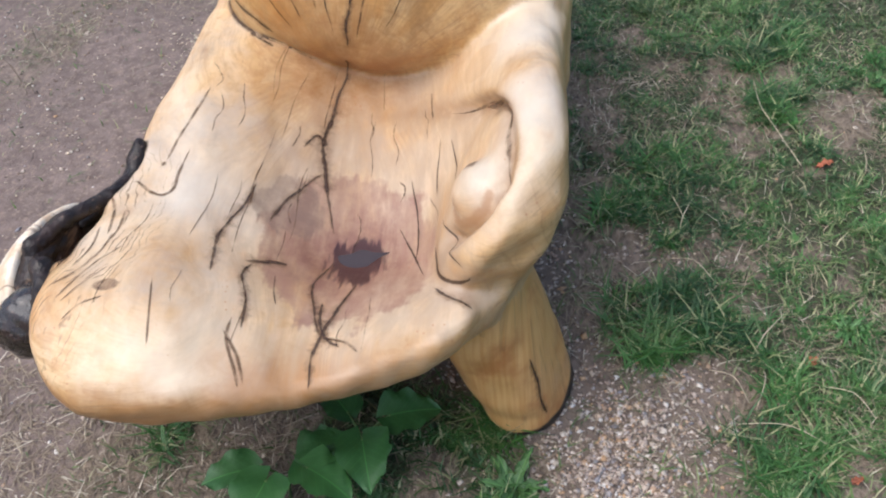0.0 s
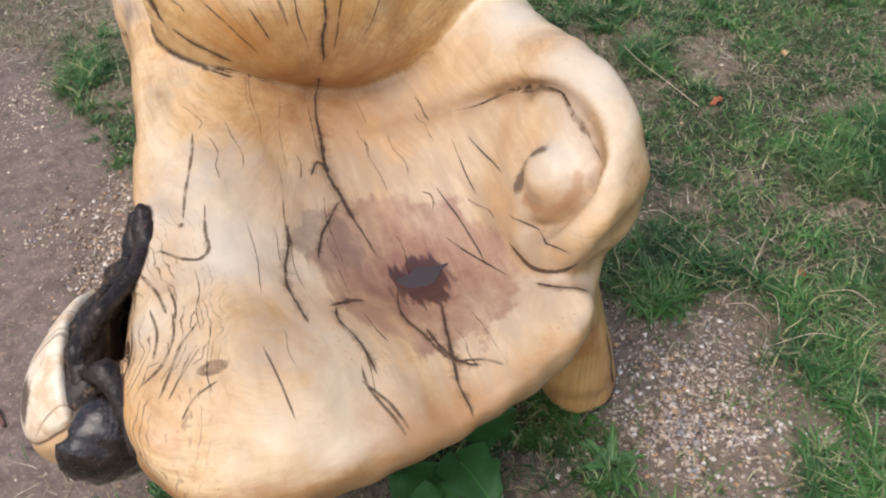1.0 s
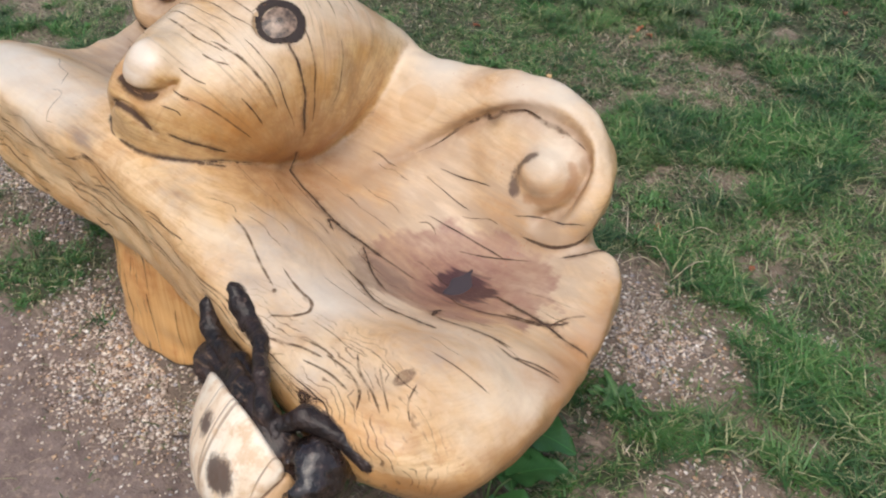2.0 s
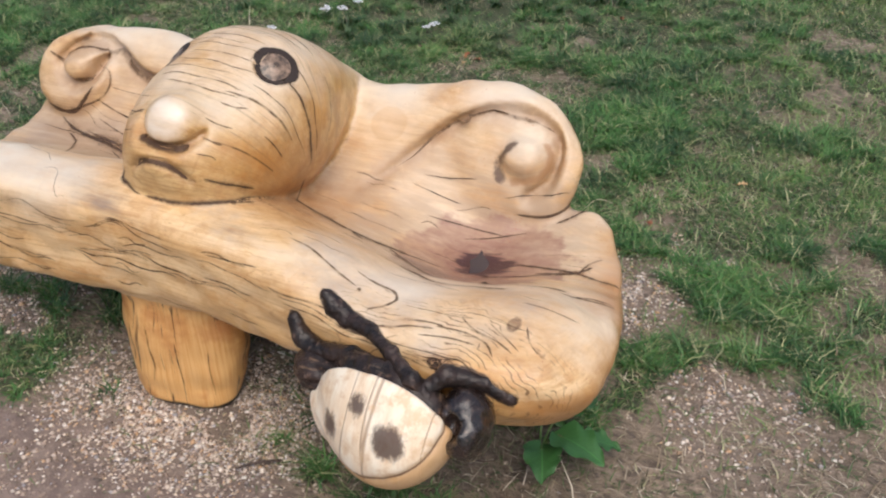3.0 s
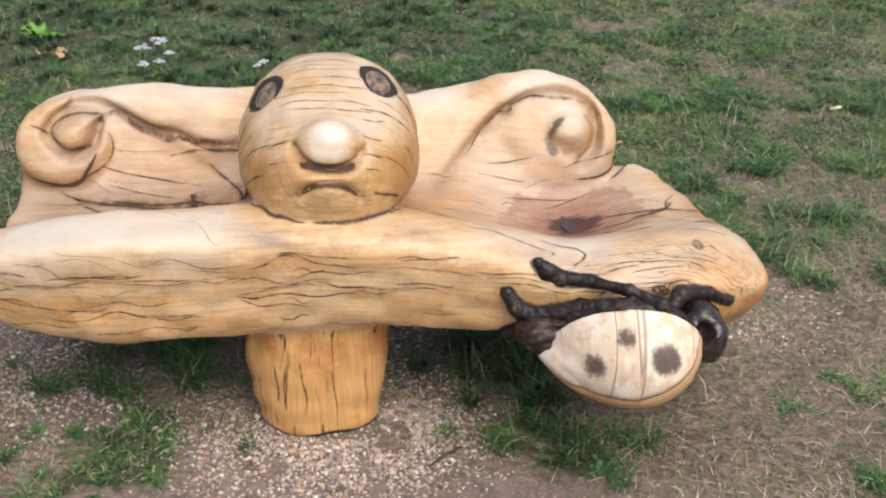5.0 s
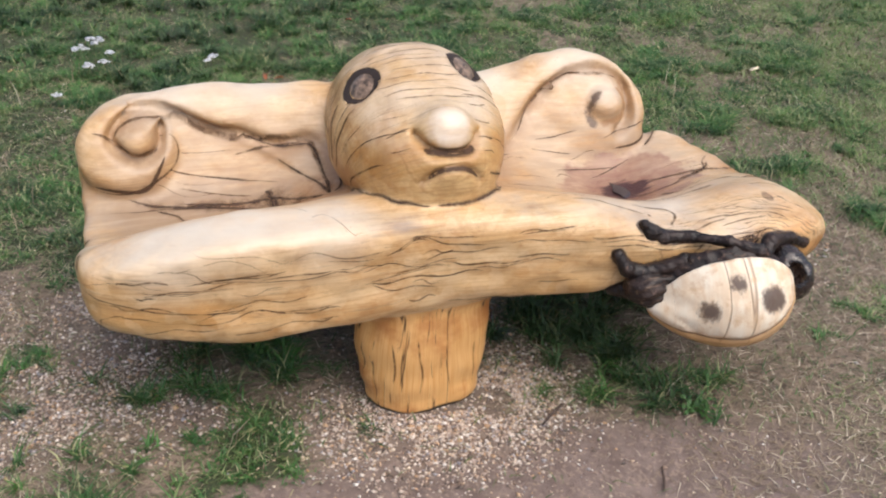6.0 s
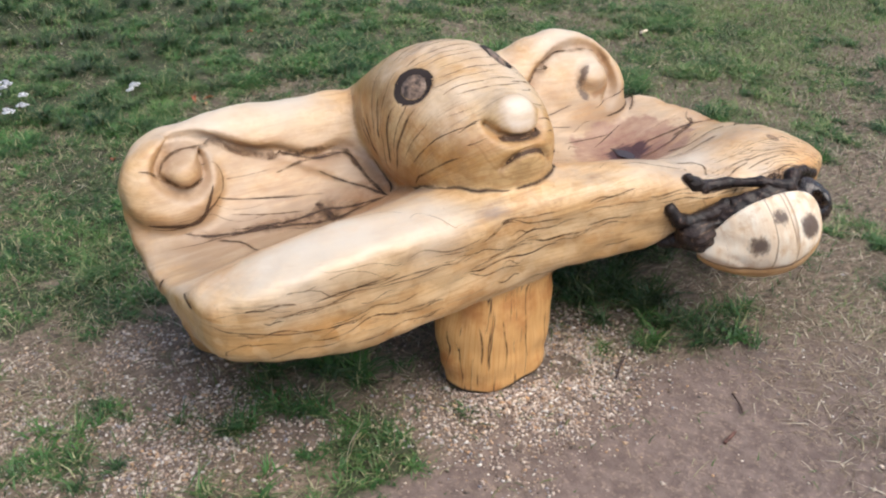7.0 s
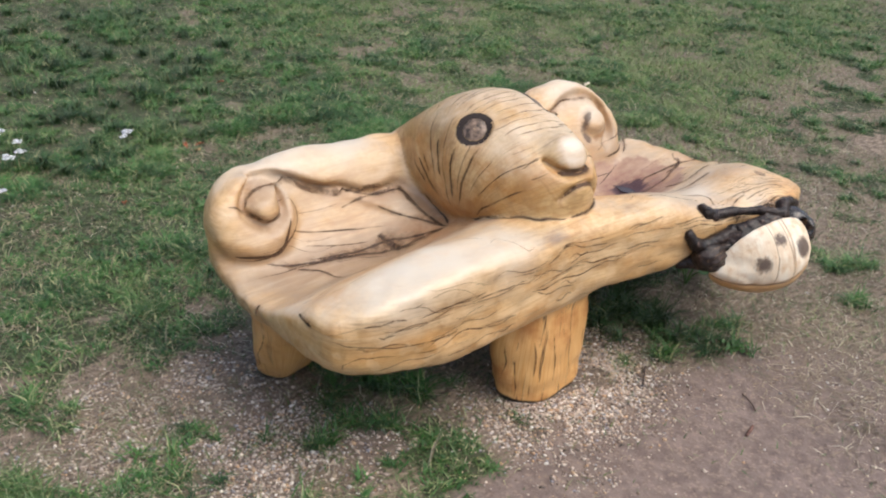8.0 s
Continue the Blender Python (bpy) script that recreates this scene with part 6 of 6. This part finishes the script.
def flower(at, r, h):
    root = tagged(new("white_flower"), "small white flower head standing in the turf", "flower", "white flowers")
    root.location = (at[0], at[1], float(ground_height(np.array(at[0]), np.array(at[1]))))
    w = Vector(root.location)
    stem("stem", [w, w + Vector((0.004, 0.003, h * 0.5)), w + Vector((0.006, 0.0, h))], 0.0015, mat_stem, root)
    bm = bmesh.new()
    for i in range(16):
        a, q = random.uniform(0, 6.28), r * math.sqrt(random.uniform(0, 1))
        m = Matrix.Translation(w + Vector((0.006 + q * math.cos(a), q * math.sin(a), h + random.uniform(-0.004, 0.004)))) @ Euler((random.uniform(-0.4, 0.4), random.uniform(-0.4, 0.4), a)).to_matrix().to_4x4()
        bmesh.ops.create_cone(bm, cap_ends=True, segments=6, radius1=r * 0.16, radius2=r * 0.38, depth=0.004, matrix=m)
    part("flower_head", bm, mat_petal, root)


for at, r, h in (((1.73, 2.76), 0.024, 0.07), ((1.80, 2.70), 0.026, 0.08), ((1.55, 2.72), 0.018, 0.06), ((1.60, 2.66), 0.016, 0.06), ((1.70, 2.64), 0.015, 0.06), ((1.60, 2.21), 0.016, 0.06), ((1.58, 2.24), 0.012, 0.05), ((1.28, 2.83), 0.014, 0.05)):
    flower(at, r * 1.35, h)

# dead leaves, a burnt stick and twigs
mat_dead = plain("russet_dead_leaf", (0.30, 0.095, 0.045), 0.7, 0.4, 50.0)
mat_tan = plain("tan_dead_leaf", (0.42, 0.28, 0.14), 0.7, 0.35, 50.0)
for i, (x, y, mat) in enumerate(((0.69, 1.89, 0), (0.525, 1.268, 0), (0.522, 0.982, 0), (1.45, 1.93, 0), (1.38, 1.98, 1), (1.30, 2.30, 0), (1.05, 2.45, 0), (0.95, 2.0, 1), (1.62, 2.98, 1), (1.66, 3.02, 1), (1.50, 2.0, 0), (0.781, 1.51, 1), (2.1, 1.5, 0), (2.6, 0.6, 1), (0.9, 0.75, 1))):
    ob = new("dead_leaf", leaf_mesh("dead_leaf", random.uniform(0.025, 0.05), random.uniform(0.012, 0.022), 0.0, 0.6, 0.15, 0.004, mat_tan if mat else mat_dead))
    ob.location = (x, y, float(ground_height(np.array(x), np.array(y))) + 0.012)
    ob.rotation_euler = (random.uniform(-0.3, 0.3), random.uniform(-0.2, 0.2), random.uniform(0, 6.28))
    tagged(ob, "tan curled dead leaf on the turf" if mat else "russet curled dead leaf on the turf", "dead leaf", "dead leaves")


# three big tan leaves by the flowers
for x, y, a, s in ((1.66, 3.10, 0.4, 1.0), (1.70, 3.15, 2.1, 1.15), (1.75, 3.14, 4.4, 0.9)):
    ob = new("dead_leaf", leaf_mesh("dead_leaf", 0.062 * s, 0.036 * s, 0.1, 0.5, 0.1, 0.005, mat_tan))
    ob.location = (x, y, float(ground_height(np.array(x), np.array(y))) + 0.045)
    ob.rotation_euler = (0.3, -0.25, a)
    tagged(ob, "large tan curled dead leaf on dark grass", "dead leaf", "dead leaves")

# a pale chip of wood in the turf
bm = bmesh.new()
bmesh.ops.create_cube(bm, size=1.0, matrix=Matrix.LocRotScale(Vector((1.20, -0.237, float(ground_height(np.array(1.2), np.array(-0.237))) + 0.020)), Euler((0.1, 0.12, 1.75)), Vector((0.055, 0.018, 0.011))))
bmesh.ops.bevel(bm, geom=bm.edges[:], offset=0.004, segments=2, affect="EDGES")
tagged(part("wood_chip", bm, plain("pale_chip_wood", (0.74, 0.62, 0.48), 0.7, 0.2, 80.0), None), "pale cream chip of split wood lying in turf", "wood chip")


def twig(pts, radius, material, label):
    a = [(x, y, float(ground_height(np.array(x), np.array(y))) + z) for x, y, z in pts]
    ob = stem("twig", a, radius, material, None)
    return tagged(ob, label, "twig", "twigs")


mat_twig = plain("dark_twig_bark", (0.075, 0.05, 0.04), 0.8, 0.4, 60.0)
mat_pale_twig = plain("pale_dry_stalk", (0.50, 0.42, 0.30), 0.8, 0.3, 60.0)
twig([(-1.03, 1.37, 0.006), (-1.07, 1.385, 0.01), (-1.10, 1.40, 0.006)], 0.0026, mat_twig, "short dark twig on bare earth")
twig([(-1.14, 1.47, 0.006), (-1.15, 1.50, 0.008), (-1.155, 1.52, 0.005)], 0.0045, plain("brown_bark_piece", (0.13, 0.065, 0.05), 0.8, 0.4, 60.0), "brown piece of bark on bare earth")
twig([(-0.77, 1.52, 0.006), (-0.80, 1.56, 0.014), (-0.83, 1.60, 0.006)], 0.003, mat_twig, "short dark twig on bare earth")
twig([(0.559, 2.238, 0.02), (0.552, 2.104, 0.035), (0.577, 1.994, 0.035), (0.611, 1.876, 0.02)], 0.0012, mat_pale_twig, "long pale dry stalk lying over the turf")
twig([(0.289, 1.788, 0.02), (0.298, 1.74, 0.03), (0.315, 1.698, 0.015)], 0.0013, mat_pale_twig, "long pale dry stalk lying over the turf")
for a, b in (((0.309, 1.243), (0.374, 1.164)), ((0.413, 1.24), (0.385, 1.148)), ((0.344, 1.112), (0.496, 1.072)), ((0.259, 1.568), (0.353, 1.495)), ((0.144, 0.894), (0.199, 0.846)), ((0.515, 1.199), (0.598, 1.125))):
    twig([(*a, 0.015), ((a[0] + b[0]) / 2 + 0.008, (a[1] + b[1]) / 2 + 0.006, 0.035), (*b, 0.012)], 0.0011, mat_pale_twig, "pale dry stalk lying over the turf")
twig([(0.24, 0.80, 0.01), (0.34, 0.74, 0.02), (0.46, 0.72, 0.01)], 0.0016, mat_pale_twig, "long pale dry stalk lying over the turf")
twig([(2.75, -1.15, 0.02), (2.9, -1.25, 0.08), (2.95, -1.4, 0.05)], 0.006, mat_twig, "forked dark twig standing in the turf")
